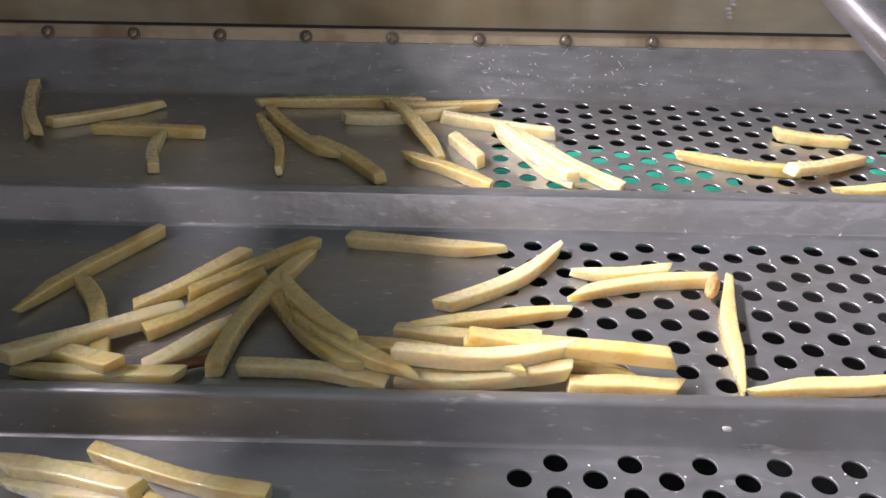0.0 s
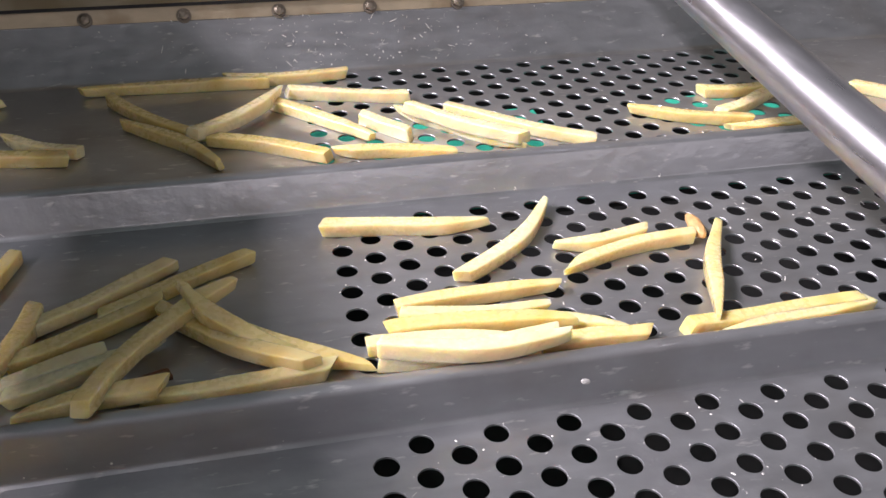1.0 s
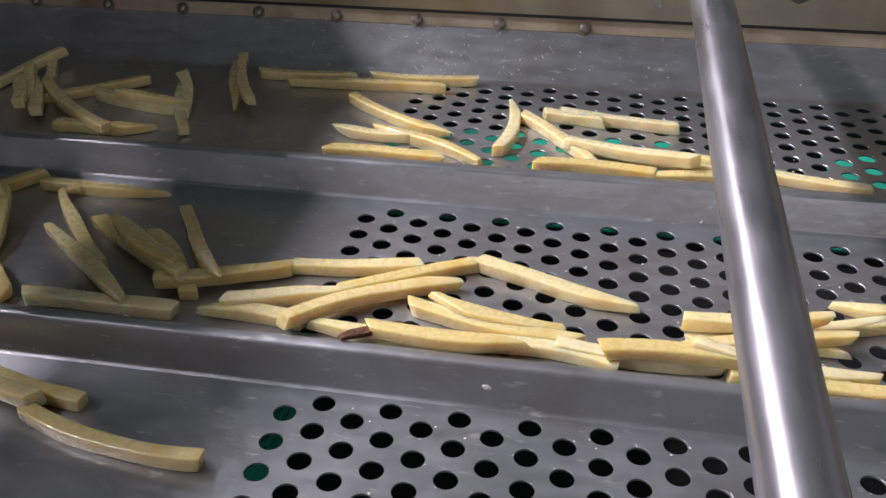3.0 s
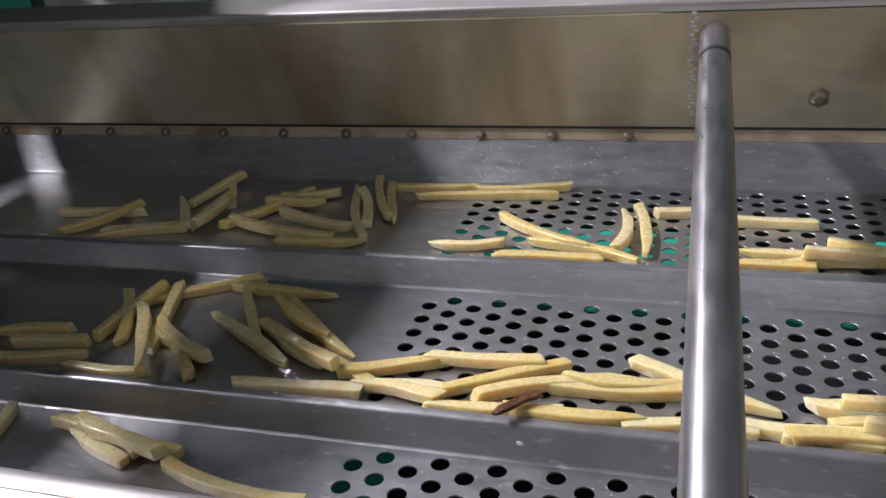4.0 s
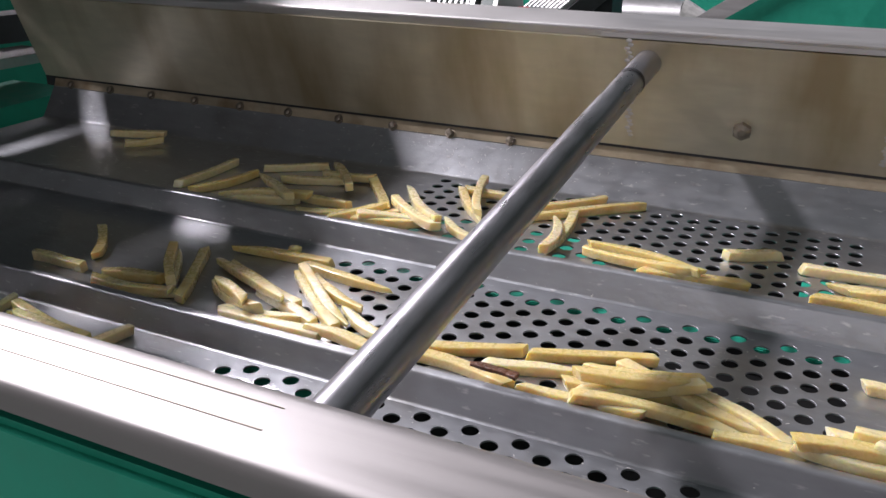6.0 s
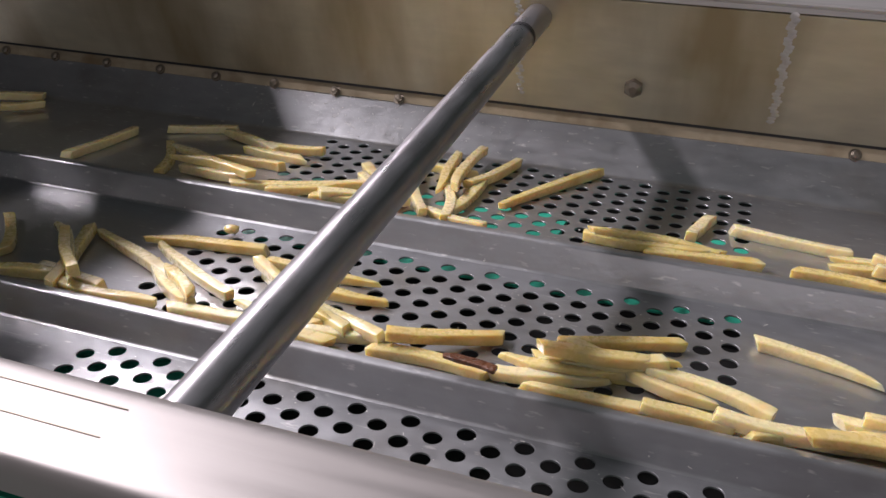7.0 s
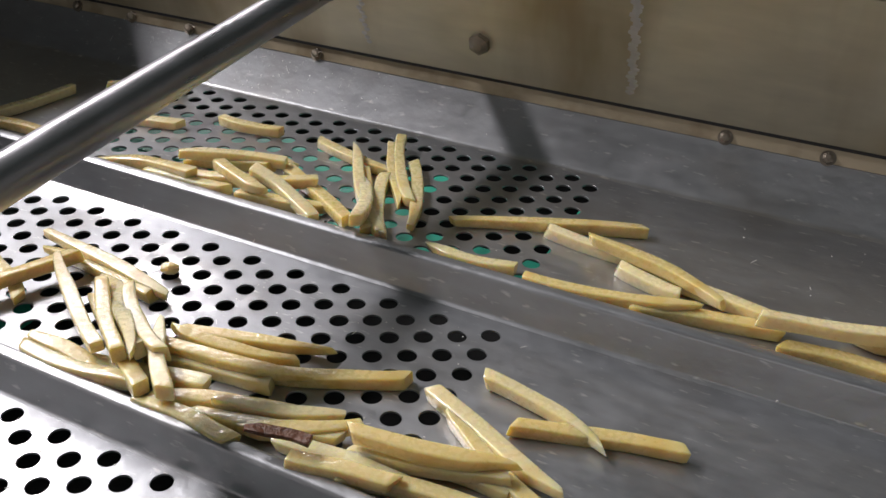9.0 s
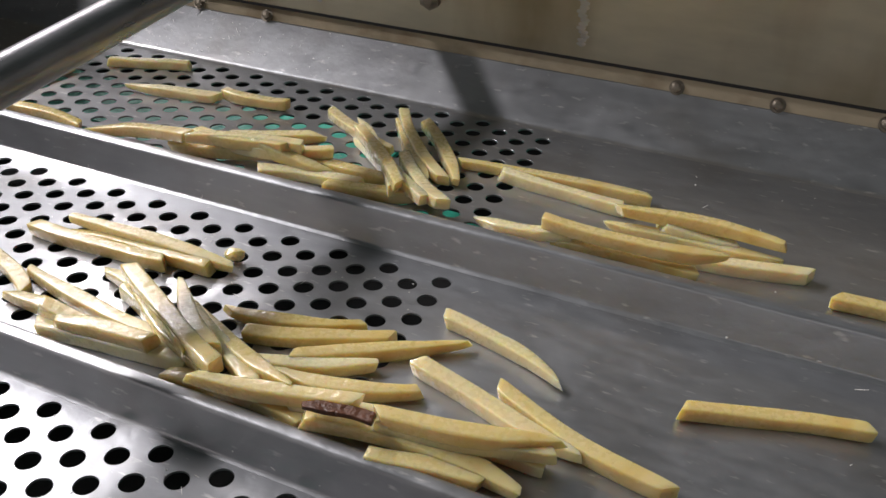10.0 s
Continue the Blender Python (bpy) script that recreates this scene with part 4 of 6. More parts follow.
    slide(potato_strip(0.072), [(0, -0.1705, -0.0875, 0.0073, 38.5, 6.5), (1, -0.1282, -0.0957, 0.0032, 23.6, -0.0), (2, -0.1326, -0.0982, 0.0032, -10.8, -0.0), (3.5, -0.0670, -0.1079, 0.0032, 3.4, -0.0), (4.5, -0.0205, -0.1080, 0.0032, 3.1, -0.0), (5, 0.0000, -0.1095, 0.0032, 0.8, -0.0), (6, 0.0095, -0.1095, 0.0032, 0.8, -0.0), (7.5, 0.1075, -0.1057, 0.0032, 6.9, -0.0), (8.5, 0.1770, -0.1084, 0.0056, 2.5, -3.7), (9.2, 0.1980, -0.1009, 0.0032, 14.7, -0.0), (10, 0.2180, -0.1060, 0.0032, 6.3, -0.0)])
    slide(potato_strip(0.062), [(0, -0.1435, -0.0415, 0.0032, 51.9, -0.0), (1, -0.0980, -0.0435, 0.0032, 36.5, -0.0), (2, -0.0535, -0.0500, 0.0032, 22.8, -0.0), (3.5, 0.0325, -0.0640, 0.0032, 5.8, -0.0), (4.5, 0.0930, -0.0800, 0.0075, 3.8, -0.0), (5, 0.1740, -0.0905, 0.0056, 15.2, -4.3), (6, 0.2280, -0.0935, 0.0086, 14.3, -9.9), (7.5, 0.2790, -0.0845, 0.0090, 4.1, -10.5), (8.5, 0.3155, -0.0900, 0.0058, 4.1, -4.8), (9.2, 0.3405, -0.0940, 0.0056, 12.0, -4.3), (10, 0.3725, -0.1000, 0.0103, 12.0, -0.0)])
    slide(potato_strip(0.069), [(0, -0.1185, -0.0300, 0.0032, 44.4, -0.0), (1, -0.0710, -0.0420, 0.0032, 31.3, -0.0), (2, -0.0300, -0.0530, 0.0032, 19.0, -0.0), (3.5, 0.0555, -0.0715, 0.0032, 34.0, -0.0), (4.5, 0.0770, -0.0870, 0.0032, 23.2, -0.0), (5, 0.1170, -0.0810, 0.0032, 19.0, -0.0), (6, 0.1940, -0.0640, 0.0032, 20.6, -0.0), (7.5, 0.2930, -0.0590, 0.0080, 33.3, 7.9), (8.5, 0.3435, -0.0465, 0.0032, 12.6, -0.0), (9.2, 0.4035, -0.0460, 0.0032, 16.6, -0.0), (10, 0.4710, -0.0325, 0.0032, 16.3, -0.0)])
    slide(potato_strip(0.062), [(0, -0.1320, -0.0595, 0.0032, 48.5, -0.0), (1, -0.1020, -0.0674, 0.0032, 29.7, -0.0), (2, -0.0635, -0.0715, 0.0032, 23.7, -0.0), (3.5, -0.0305, -0.0810, 0.0064, 27.0, 6.0), (4.5, 0.0455, -0.0820, 0.0032, 23.7, -0.0), (5, 0.0815, -0.0780, 0.0058, 31.8, 4.8), (6, 0.1300, -0.0845, 0.0032, 20.1, -0.0), (7.5, 0.2030, -0.0885, 0.0090, 35.0, 10.6), (8.5, 0.2410, -0.0570, 0.0032, 19.7, -0.0), (9.2, 0.2830, -0.0655, 0.0032, 25.6, -0.0), (10, 0.2915, -0.0650, 0.0032, 22.1, -0.0)])
    slide(potato_strip(0.055), [(0, -0.1285, -0.0840, 0.0032, 53.1, -0.0), (1, -0.1006, -0.0893, 0.0032, 26.6, -0.0), (2, -0.0395, -0.0945, 0.0119, 31.0, -0.0), (3.5, -0.0025, -0.0870, 0.0032, 13.1, -0.0), (4.5, 0.0480, -0.1065, 0.0032, 6.2, -0.0), (5, 0.0815, -0.1031, 0.0061, 14.7, 6.0), (6, 0.1710, -0.0885, 0.0032, 17.8, -0.0), (7.5, 0.2540, -0.1020, 0.0032, 10.5, -0.0), (8.5, 0.2735, -0.1005, 0.0032, 1.5, -0.0), (9.2, 0.3130, -0.1047, 0.0032, 11.3, -0.0), (10, 0.3325, -0.0990, 0.0054, 18.8, 4.5)])
    slide(potato_strip(0.082), [(0, -0.1085, -0.0655, 0.0067, 70.7, -4.9), (1, -0.0760, -0.0844, 0.0100, 52.7, -0.0), (2, -0.0450, -0.0856, 0.0054, 37.4, 3.0), (3.5, 0.0585, -0.0845, 0.0054, 32.4, 3.0), (4.5, 0.1220, -0.0930, 0.0032, 9.8, -0.0), (5, 0.1605, -0.1017, 0.0054, 11.7, 3.0), (6, 0.2380, -0.1068, 0.0054, 4.4, 3.0), (7.5, 0.3978, -0.1042, 0.0032, 8.1, -0.0), (8.5, 0.3390, -0.1044, 0.0032, 7.9, -0.0), (9.2, 0.3462, -0.1058, 0.0032, 5.9, -0.0), (10, 0.3545, -0.1074, 0.0054, 3.6, 3.0)])
    slide(potato_strip(0.075), [(0, -0.0870, -0.0790, 0.0054, -53.1, -3.3), (1, -0.0500, -0.0853, 0.0056, -42.5, -3.6), (2, 0.0100, -0.0952, 0.0032, -23.5, -0.0), (3.5, 0.1020, -0.0910, 0.0032, -4.6, -0.0), (4.5, 0.1425, -0.0805, 0.0032, 11.7, -0.0), (5, 0.1720, -0.0870, 0.0032, 13.2, -0.0), (6, 0.2260, -0.0900, 0.0032, 12.3, -0.0), (7.5, 0.2770, -0.0810, 0.0032, 2.1, -0.0), (8.5, 0.3135, -0.0865, 0.0032, 2.1, -0.0), (9.2, 0.3743, -0.0787, 0.0032, -39.0, -0.0), (10, 0.4065, -0.0765, 0.0032, -19.4, -0.0)])
    slide(potato_strip(0.065), [(0, -0.0665, -0.0965, 0.0103, -38.2, -0.0), (1, -0.0280, -0.0915, 0.0032, -35.8, -0.0), (2, 0.0145, -0.1010, 0.0075, -18.8, -7.5), (3.5, 0.0800, -0.1125, 0.0075, -1.0, -0.0), (4.5, 0.1325, -0.1055, 0.0032, 5.3, -0.0), (5, 0.1740, -0.0905, 0.0123, 15.2, -0.0), (6, 0.2280, -0.0935, 0.0135, 14.3, -0.0), (7.5, 0.2790, -0.0845, 0.0135, 4.1, -0.0), (8.5, 0.3155, -0.0900, 0.0128, 4.1, -0.0), (9.2, 0.3405, -0.0940, 0.0123, 12.0, -0.0), (10, 0.3725, -0.1000, 0.0135, 12.0, -0.0)])
    slide(potato_strip(0.065), [(0, -0.1635, -0.1086, 0.0032, -2.5, -0.0), (1, -0.0465, -0.1088, 0.0032, 2.2, -0.0), (2, -0.0155, -0.1070, 0.0032, -5.3, -0.0), (3.5, 0.0545, -0.1082, 0.0032, -3.1, -0.0), (4.5, 0.0675, -0.1119, 0.0032, 7.3, -0.0), (5, 0.0900, -0.1125, 0.0032, 6.2, -0.0), (6, 0.2015, -0.1095, 0.0032, 0.9, -0.0), (7.5, 0.2655, -0.1100, 0.0032, 0.0, -0.0), (8.5, 0.2470, -0.1066, 0.0054, 5.9, -3.8), (9.2, 0.2740, -0.1029, 0.0032, 12.7, -0.0), (10, 0.2985, -0.1095, 0.0116, 11.6, -0.0)])
    slide(potato_strip(0.060), [(0, -0.0795, -0.1055, 0.0032, -8.7, -0.0), (1, 0.0300, -0.1000, 0.0032, -9.5, -0.0), (2, 0.0530, -0.0970, 0.0032, -9.5, -0.0), (3.5, 0.1290, -0.1100, 0.0032, 0.0, -0.0), (4.5, 0.1800, -0.1055, 0.0032, 8.7, -0.0), (5, 0.2115, -0.1006, 0.0059, -1.7, 5.1), (6, 0.2745, -0.0910, 0.0056, -22.7, 4.5), (7.5, 0.3205, -0.0905, 0.0104, -8.5, -0.0), (8.5, 0.3320, -0.0980, 0.0032, 4.9, -0.0), (9.2, 0.3385, -0.0905, 0.0032, 10.0, -0.0), (10, 0.3705, -0.0965, 0.0032, 10.0, -0.0)])
    slide(potato_strip(0.048), [(0, -0.1765, -0.1015, 0.0061, -21.0, -6.8), (1, -0.0961, -0.1095, 0.0058, -1.1, -6.1), (2, -0.0725, -0.1080, 0.0032, -4.7, -0.0), (3.5, -0.0010, -0.1005, 0.0032, -3.1, -0.0), (4.5, 0.0225, -0.1094, 0.0075, -16.1, -0.0), (5, 0.0370, -0.1139, 0.0075, -5.0, -0.0), (6, 0.0615, -0.1081, 0.0054, -4.5, 5.1), (7.5, 0.1390, -0.1094, 0.0032, -1.4, -0.0), (8.5, 0.2235, -0.1130, 0.0073, -7.3, 9.6), (9.2, 0.2345, -0.1154, 0.0032, -1.4, -0.0), (10, 0.1781, -0.0997, 0.0032, -7.9, -0.0)])
    slide(potato_strip(0.076), [(0, -0.0385, -0.0070, 0.0032, -7.0, -0.0), (1, 0.0310, -0.0130, 0.0032, -8.7, -0.0), (2, 0.0665, -0.0420, 0.0032, -27.6, -0.0), (3.5, 0.1270, -0.0670, 0.0032, -19.0, -0.0), (4.5, 0.1875, -0.0820, 0.0075, -40.4, -0.0), (5, 0.2025, -0.0770, 0.0135, -41.0, -0.0), (6, 0.2500, -0.0895, 0.0064, -20.6, 4.9), (7.5, 0.2960, -0.0840, 0.0061, -15.3, 4.3), (8.5, 0.3450, -0.0780, 0.0032, -9.9, -0.0), (9.2, 0.3505, -0.0685, 0.0054, -31.8, -3.3), (10, 0.3735, -0.0745, 0.0032, -18.4, -0.0)])
    slide(potato_strip(0.078), [(0, 0.0005, -0.0350, 0.0032, 41.4, -0.0), (1, 0.0765, -0.0340, 0.0032, 43.5, -0.0), (2, 0.1610, -0.0435, 0.0032, 36.0, -0.0), (3.5, 0.2201, -0.0842, 0.0056, 8.0, 3.5), (4.5, 0.2774, -0.0842, 0.0032, 8.0, -0.0), (5, 0.3066, -0.0842, 0.0032, 8.0, -0.0), (6, 0.3566, -0.0842, 0.0032, 8.0, -0.0), (7.5, 0.4316, -0.0842, 0.0032, 8.0, -0.0), (8.5, 0.4816, -0.0842, 0.0032, 8.0, -0.0), (9.2, 0.5166, -0.0842, 0.0032, 8.0, -0.0), (10, 0.5566, -0.0842, 0.0032, 8.0, -0.0)])
    slide(potato_strip(0.070), [(0, -0.0090, -0.0680, 0.0032, 12.5, -0.0), (1, 0.0500, -0.0730, 0.0032, 1.7, -0.0), (2, 0.1180, -0.0880, 0.0075, 21.8, -0.0), (3.5, 0.2201, -0.0912, 0.0058, 8.0, -4.3), (4.5, 0.2774, -0.0912, 0.0032, 8.0, -0.0), (5, 0.3066, -0.0912, 0.0032, 8.0, -0.0), (6, 0.3566, -0.0912, 0.0032, 8.0, -0.0), (7.5, 0.4316, -0.0912, 0.0032, 8.0, -0.0), (8.5, 0.4816, -0.0912, 0.0032, 8.0, -0.0), (9.2, 0.5166, -0.0912, 0.0032, 8.0, -0.0), (10, 0.5566, -0.0912, 0.0032, 8.0, -0.0)])
    slide(potato_strip(0.046), [(0, 0.0525, -0.0295, 0.0032, 6.3, -0.0), (1, 0.1165, -0.0420, 0.0032, 7.9, -0.0), (2, 0.1815, -0.0550, 0.0032, 5.1, -0.0), (3.5, 0.2733, -0.0550, 0.0032, 5.1, -0.0), (4.5, 0.3344, -0.0550, 0.0032, 5.1, -0.0), (5, 0.3654, -0.0550, 0.0032, 5.1, -0.0), (6, 0.4154, -0.0550, 0.0032, 5.1, -0.0), (7.5, 0.4904, -0.0550, 0.0032, 5.1, -0.0), (8.5, 0.5404, -0.0550, 0.0032, 5.1, -0.0), (9.2, 0.5754, -0.0550, 0.0032, 5.1, -0.0), (10, 0.6154, -0.0550, 0.0032, 5.1, -0.0)])
    slide(potato_strip(0.070), [(0, 0.0600, -0.0385, 0.0032, 12.4, -0.0), (1, 0.1245, -0.0515, 0.0032, 12.6, -0.0), (2, 0.1895, -0.0640, 0.0032, 9.9, -0.0), (3.5, 0.2817, -0.0640, 0.0032, 9.9, -0.0), (4.5, 0.3431, -0.0640, 0.0032, 9.9, -0.0), (5, 0.3741, -0.0640, 0.0032, 9.9, -0.0), (6, 0.4241, -0.0640, 0.0032, 9.9, -0.0), (7.5, 0.4991, -0.0640, 0.0032, 9.9, -0.0), (8.5, 0.5491, -0.0640, 0.0032, 9.9, -0.0), (9.2, 0.5841, -0.0640, 0.0032, 9.9, -0.0), (10, 0.6241, -0.0640, 0.0032, 9.9, -0.0)])
    slide(potato_strip(0.083), [(0, 0.0930, -0.0717, 0.0032, 81.7, -0.0), (1, 0.1555, -0.0744, 0.0054, 64.7, 3.0), (2, 0.2140, -0.0775, 0.0032, 43.4, -0.0), (3.5, 0.3068, -0.0775, 0.0032, 43.4, -0.0), (4.5, 0.3687, -0.0775, 0.0083, 43.4, 7.1), (5, 0.3997, -0.0775, 0.0083, 43.4, 7.1), (6, 0.4497, -0.0775, 0.0083, 43.4, 7.1), (7.5, 0.5247, -0.0775, 0.0083, 43.4, 7.1), (8.5, 0.5747, -0.0775, 0.0083, 43.4, 7.1), (9.2, 0.6097, -0.0775, 0.0083, 43.4, 7.1), (10, 0.6497, -0.0775, 0.0083, 43.4, 7.1)])
    slide(potato_strip(0.067), [(0, 0.1224, -0.1069, 0.0032, 5.4, -0.0), (1, 0.1725, -0.1120, 0.0032, 3.5, -0.0), (2, 0.2374, -0.1079, 0.0102, 3.5, -0.0), (3.5, 0.3303, -0.1079, 0.0032, 3.5, -0.0), (4.5, 0.3923, -0.1079, 0.0032, 3.5, -0.0), (5, 0.4233, -0.1079, 0.0032, 3.5, -0.0), (6, 0.4733, -0.1079, 0.0032, 3.5, -0.0), (7.5, 0.5483, -0.1079, 0.0032, 3.5, -0.0), (8.5, 0.5983, -0.1079, 0.0032, 3.5, -0.0), (9.2, 0.6333, -0.1079, 0.0032, 3.5, -0.0), (10, 0.6733, -0.1079, 0.0032, 3.5, -0.0)])
    slide(potato_strip(0.060), [(0, -0.0195, -0.0800, 0.0032, -3.1, -0.0), (1, 0.0455, -0.0850, 0.0032, -6.2, -0.0), (2, 0.1075, -0.0825, 0.0084, -1.0, -9.8), (3.5, 0.2201, -0.0842, 0.0117, 8.0, -0.0), (4.5, 0.2774, -0.0842, 0.0075, 8.0, -0.0), (5, 0.3066, -0.0842, 0.0075, 8.0, -0.0), (6, 0.3566, -0.0842, 0.0075, 8.0, -0.0), (7.5, 0.4316, -0.0842, 0.0075, 8.0, -0.0), (8.5, 0.4816, -0.0842, 0.0075, 8.0, -0.0), (9.2, 0.5166, -0.0842, 0.0075, 8.0, -0.0), (10, 0.5566, -0.0842, 0.0075, 8.0, -0.0)])
    slide(potato_strip(0.072), [(0, -0.0315, -0.0982, 0.0069, -19.5, -5.9), (1, 0.0455, -0.0940, 0.0054, -10.9, -3.4), (2, 0.0770, -0.0980, 0.0118, -5.0, -0.0), (3.5, 0.2015, -0.1098, 0.0075, 0.3, -0.0), (4.5, 0.2579, -0.1098, 0.0054, 0.3, 3.4), (5, 0.2855, -0.1098, 0.0071, 0.3, 6.2), (6, 0.3381, -0.1069, 0.0118, 4.9, -0.0), (7.5, 0.4131, -0.1069, 0.0054, 4.9, 3.4), (8.5, 0.4631, -0.1069, 0.0032, 4.9, -0.0), (9.2, 0.4981, -0.1069, 0.0032, 4.9, -0.0), (10, 0.5381, -0.1069, 0.0032, 4.9, -0.0)])
    slide(potato_strip(0.062), [(0, 0.0180, -0.0960, 0.0032, -9.5, -0.0), (1, 0.0755, -0.0965, 0.0032, -13.7, -0.0), (2, 0.1315, -0.0870, 0.0032, -2.7, -0.0), (3.5, 0.2181, -0.0877, 0.0032, 6.0, -0.0), (4.5, 0.2753, -0.0663, 0.0032, 1.3, -0.0), (5, 0.3039, -0.0556, 0.0032, -1.0, -0.0), (6, 0.3611, -0.0341, 0.0032, -5.7, -0.0), (7.5, 0.3605, -0.0375, 0.0032, -19.6, -0.0), (8.5, 0.3630, -0.0425, 0.0075, -19.9, -0.0), (9.2, 0.3610, -0.0395, 0.0032, -13.5, -0.0), (10, 0.3640, -0.0365, 0.0032, -17.0, -0.0)])
    slide(potato_strip(0.068), [(0, -0.0135, -0.1085, 0.0054, 2.6, -3.6), (1, 0.0370, -0.1090, 0.0056, -1.7, -4.0), (2, 0.0775, -0.1100, 0.0054, 0.0, 3.6), (3.5, 0.1715, -0.1035, 0.0032, 0.9, -0.0), (4.5, 0.2373, -0.1054, 0.0032, 1.7, -0.0), (5, 0.2702, -0.1064, 0.0054, 2.1, 3.6), (6, 0.3361, -0.1083, 0.0054, 2.9, 3.6), (7.5, 0.3545, -0.1056, 0.0056, 7.5, 4.1), (8.5, 0.4045, -0.1056, 0.0032, 7.5, -0.0), (9.2, 0.4395, -0.1056, 0.0032, 7.5, -0.0), (10, 0.4795, -0.1056, 0.0032, 7.5, -0.0)])
    slide(potato_strip(0.043), [(0, 0.0410, -0.1095, 0.0032, -1.4, -0.0), (1, 0.0875, -0.1092, 0.0032, -2.1, -0.0), (2, 0.1673, -0.1096, 0.0032, -1.0, -0.0), (3.5, 0.1995, -0.1094, 0.0032, -1.7, -0.0), (4.5, 0.2351, -0.1092, 0.0032, 0.2, -0.0), (5, 0.2529, -0.1091, 0.0032, 1.2, -0.0), (6, 0.2885, -0.1089, 0.0032, 3.1, -0.0), (7.5, 0.3045, -0.1095, 0.0054, 1.3, 5.8), (8.5, 0.2990, -0.1138, 0.0032, 5.9, -0.0), (9.2, 0.3130, -0.1119, 0.0075, 11.3, -0.0), (10, 0.3625, -0.1125, 0.0032, 9.7, -0.0)])
    slide(potato_strip(0.060), [(0, -0.1614, -0.1530, -0.0062, -11.5, -0.0), (1, -0.1514, -0.1530, -0.0062, -11.5, -0.0), (2, -0.1414, -0.1530, -0.0062, -11.5, -0.0), (3.5, -0.1210, -0.1536, -0.0062, -12.2, -0.0), (4.5, -0.1235, -0.1555, -0.0019, -13.4, -0.0), (5, -0.1395, -0.1570, -0.0062, -7.1, -0.0), (6, -0.1295, -0.1570, -0.0062, -7.1, -0.0), (7.5, -0.1145, -0.1570, -0.0062, -7.1, -0.0), (8.5, -0.1045, -0.1570, -0.0062, -7.1, -0.0), (9.2, -0.0975, -0.1570, -0.0062, -7.1, -0.0), (10, -0.0895, -0.1570, -0.0062, -7.1, -0.0)])
    slide(potato_strip(0.071), [(0, -0.1230, -0.1479, -0.0105, -16.2, -0.0), (1, -0.1130, -0.1479, -0.0105, -16.2, -0.0), (2, -0.1030, -0.1479, -0.0105, -16.2, -0.0), (3.5, -0.1210, -0.1466, -0.0081, -12.2, 3.8), (4.5, -0.1235, -0.1485, -0.0105, -13.4, -0.0), (5, -0.1395, -0.1500, -0.0081, -7.1, 3.8), (6, -0.1295, -0.1500, -0.0081, -7.1, 3.8), (7.5, -0.1145, -0.1500, -0.0081, -7.1, 3.8), (8.5, -0.1045, -0.1500, -0.0081, -7.1, 3.8), (9.2, -0.0975, -0.1500, -0.0081, -7.1, 3.8), (10, -0.0895, -0.1500, -0.0081, -7.1, 3.8)])
    slide(potato_strip(0.060), [(0, 0.2694, 0.0560, 0.0162, -47.1, -0.0), (1, 0.3444, 0.0560, 0.0162, -47.1, -0.0), (2, 0.4194, 0.0560, 0.0162, -47.1, -0.0), (3.5, 0.5124, 0.0560, 0.0162, -47.1, -0.0), (4.5, 0.5744, 0.0560, 0.0162, -47.1, -0.0), (5, 0.6054, 0.0560, 0.0162, -47.1, -0.0), (6, 0.6554, 0.0560, 0.0162, -47.1, -0.0), (7.5, 0.7304, 0.0560, 0.0162, -47.1, -0.0), (8.5, 0.7804, 0.0560, 0.0162, -47.1, -0.0), (9.2, 0.8154, 0.0560, 0.0162, -47.1, -0.0), (10, 0.8554, 0.0560, 0.0162, -47.1, -0.0)])
    slide(potato_strip(0.072), [(0, -0.0115, -0.1050, 0.0135, 4.6, -0.0), (1, 0.0395, -0.1124, 0.0096, -5.8, -0.0), (2, 0.1060, -0.1061, 0.0054, -6.3, 3.4), (3.5, 0.2329, -0.1062, 0.0075, 1.3, 6.9), (4.5, 0.2912, -0.1062, 0.0065, 1.3, 5.3), (5, 0.3212, -0.1062, 0.0073, 1.3, 6.5), (6, 0.3712, -0.1062, 0.0083, 1.3, 8.2), (7.5, 0.4462, -0.1062, 0.0065, 1.3, 5.3), (8.5, 0.4962, -0.1062, 0.0054, 1.3, 3.4), (9.2, 0.5312, -0.1062, 0.0054, 1.3, 3.4), (10, 0.5712, -0.1062, 0.0054, 1.3, 3.4)])
    slide(potato_strip(0.080), [(0, 0.0200, -0.0995, 0.0135, -7.5, -0.0), (1, 0.1650, -0.1085, 0.0032, 2.1, -0.0), (2, 0.2140, -0.1077, 0.0054, 3.3, 3.1), (3.5, 0.2520, -0.1144, 0.0032, 2.3, -0.0), (4.5, 0.3118, -0.1084, 0.0102, 2.3, -0.0), (5, 0.3425, -0.1084, 0.0107, 2.3, -0.0), (6, 0.3925, -0.1084, 0.0115, 2.3, -0.0), (7.5, 0.4675, -0.1084, 0.0101, 2.3, -0.0), (8.5, 0.5175, -0.1084, 0.0092, 2.3, -0.0), (9.2, 0.5525, -0.1084, 0.0092, 2.3, -0.0), (10, 0.5925, -0.1084, 0.0092, 2.3, -0.0)])
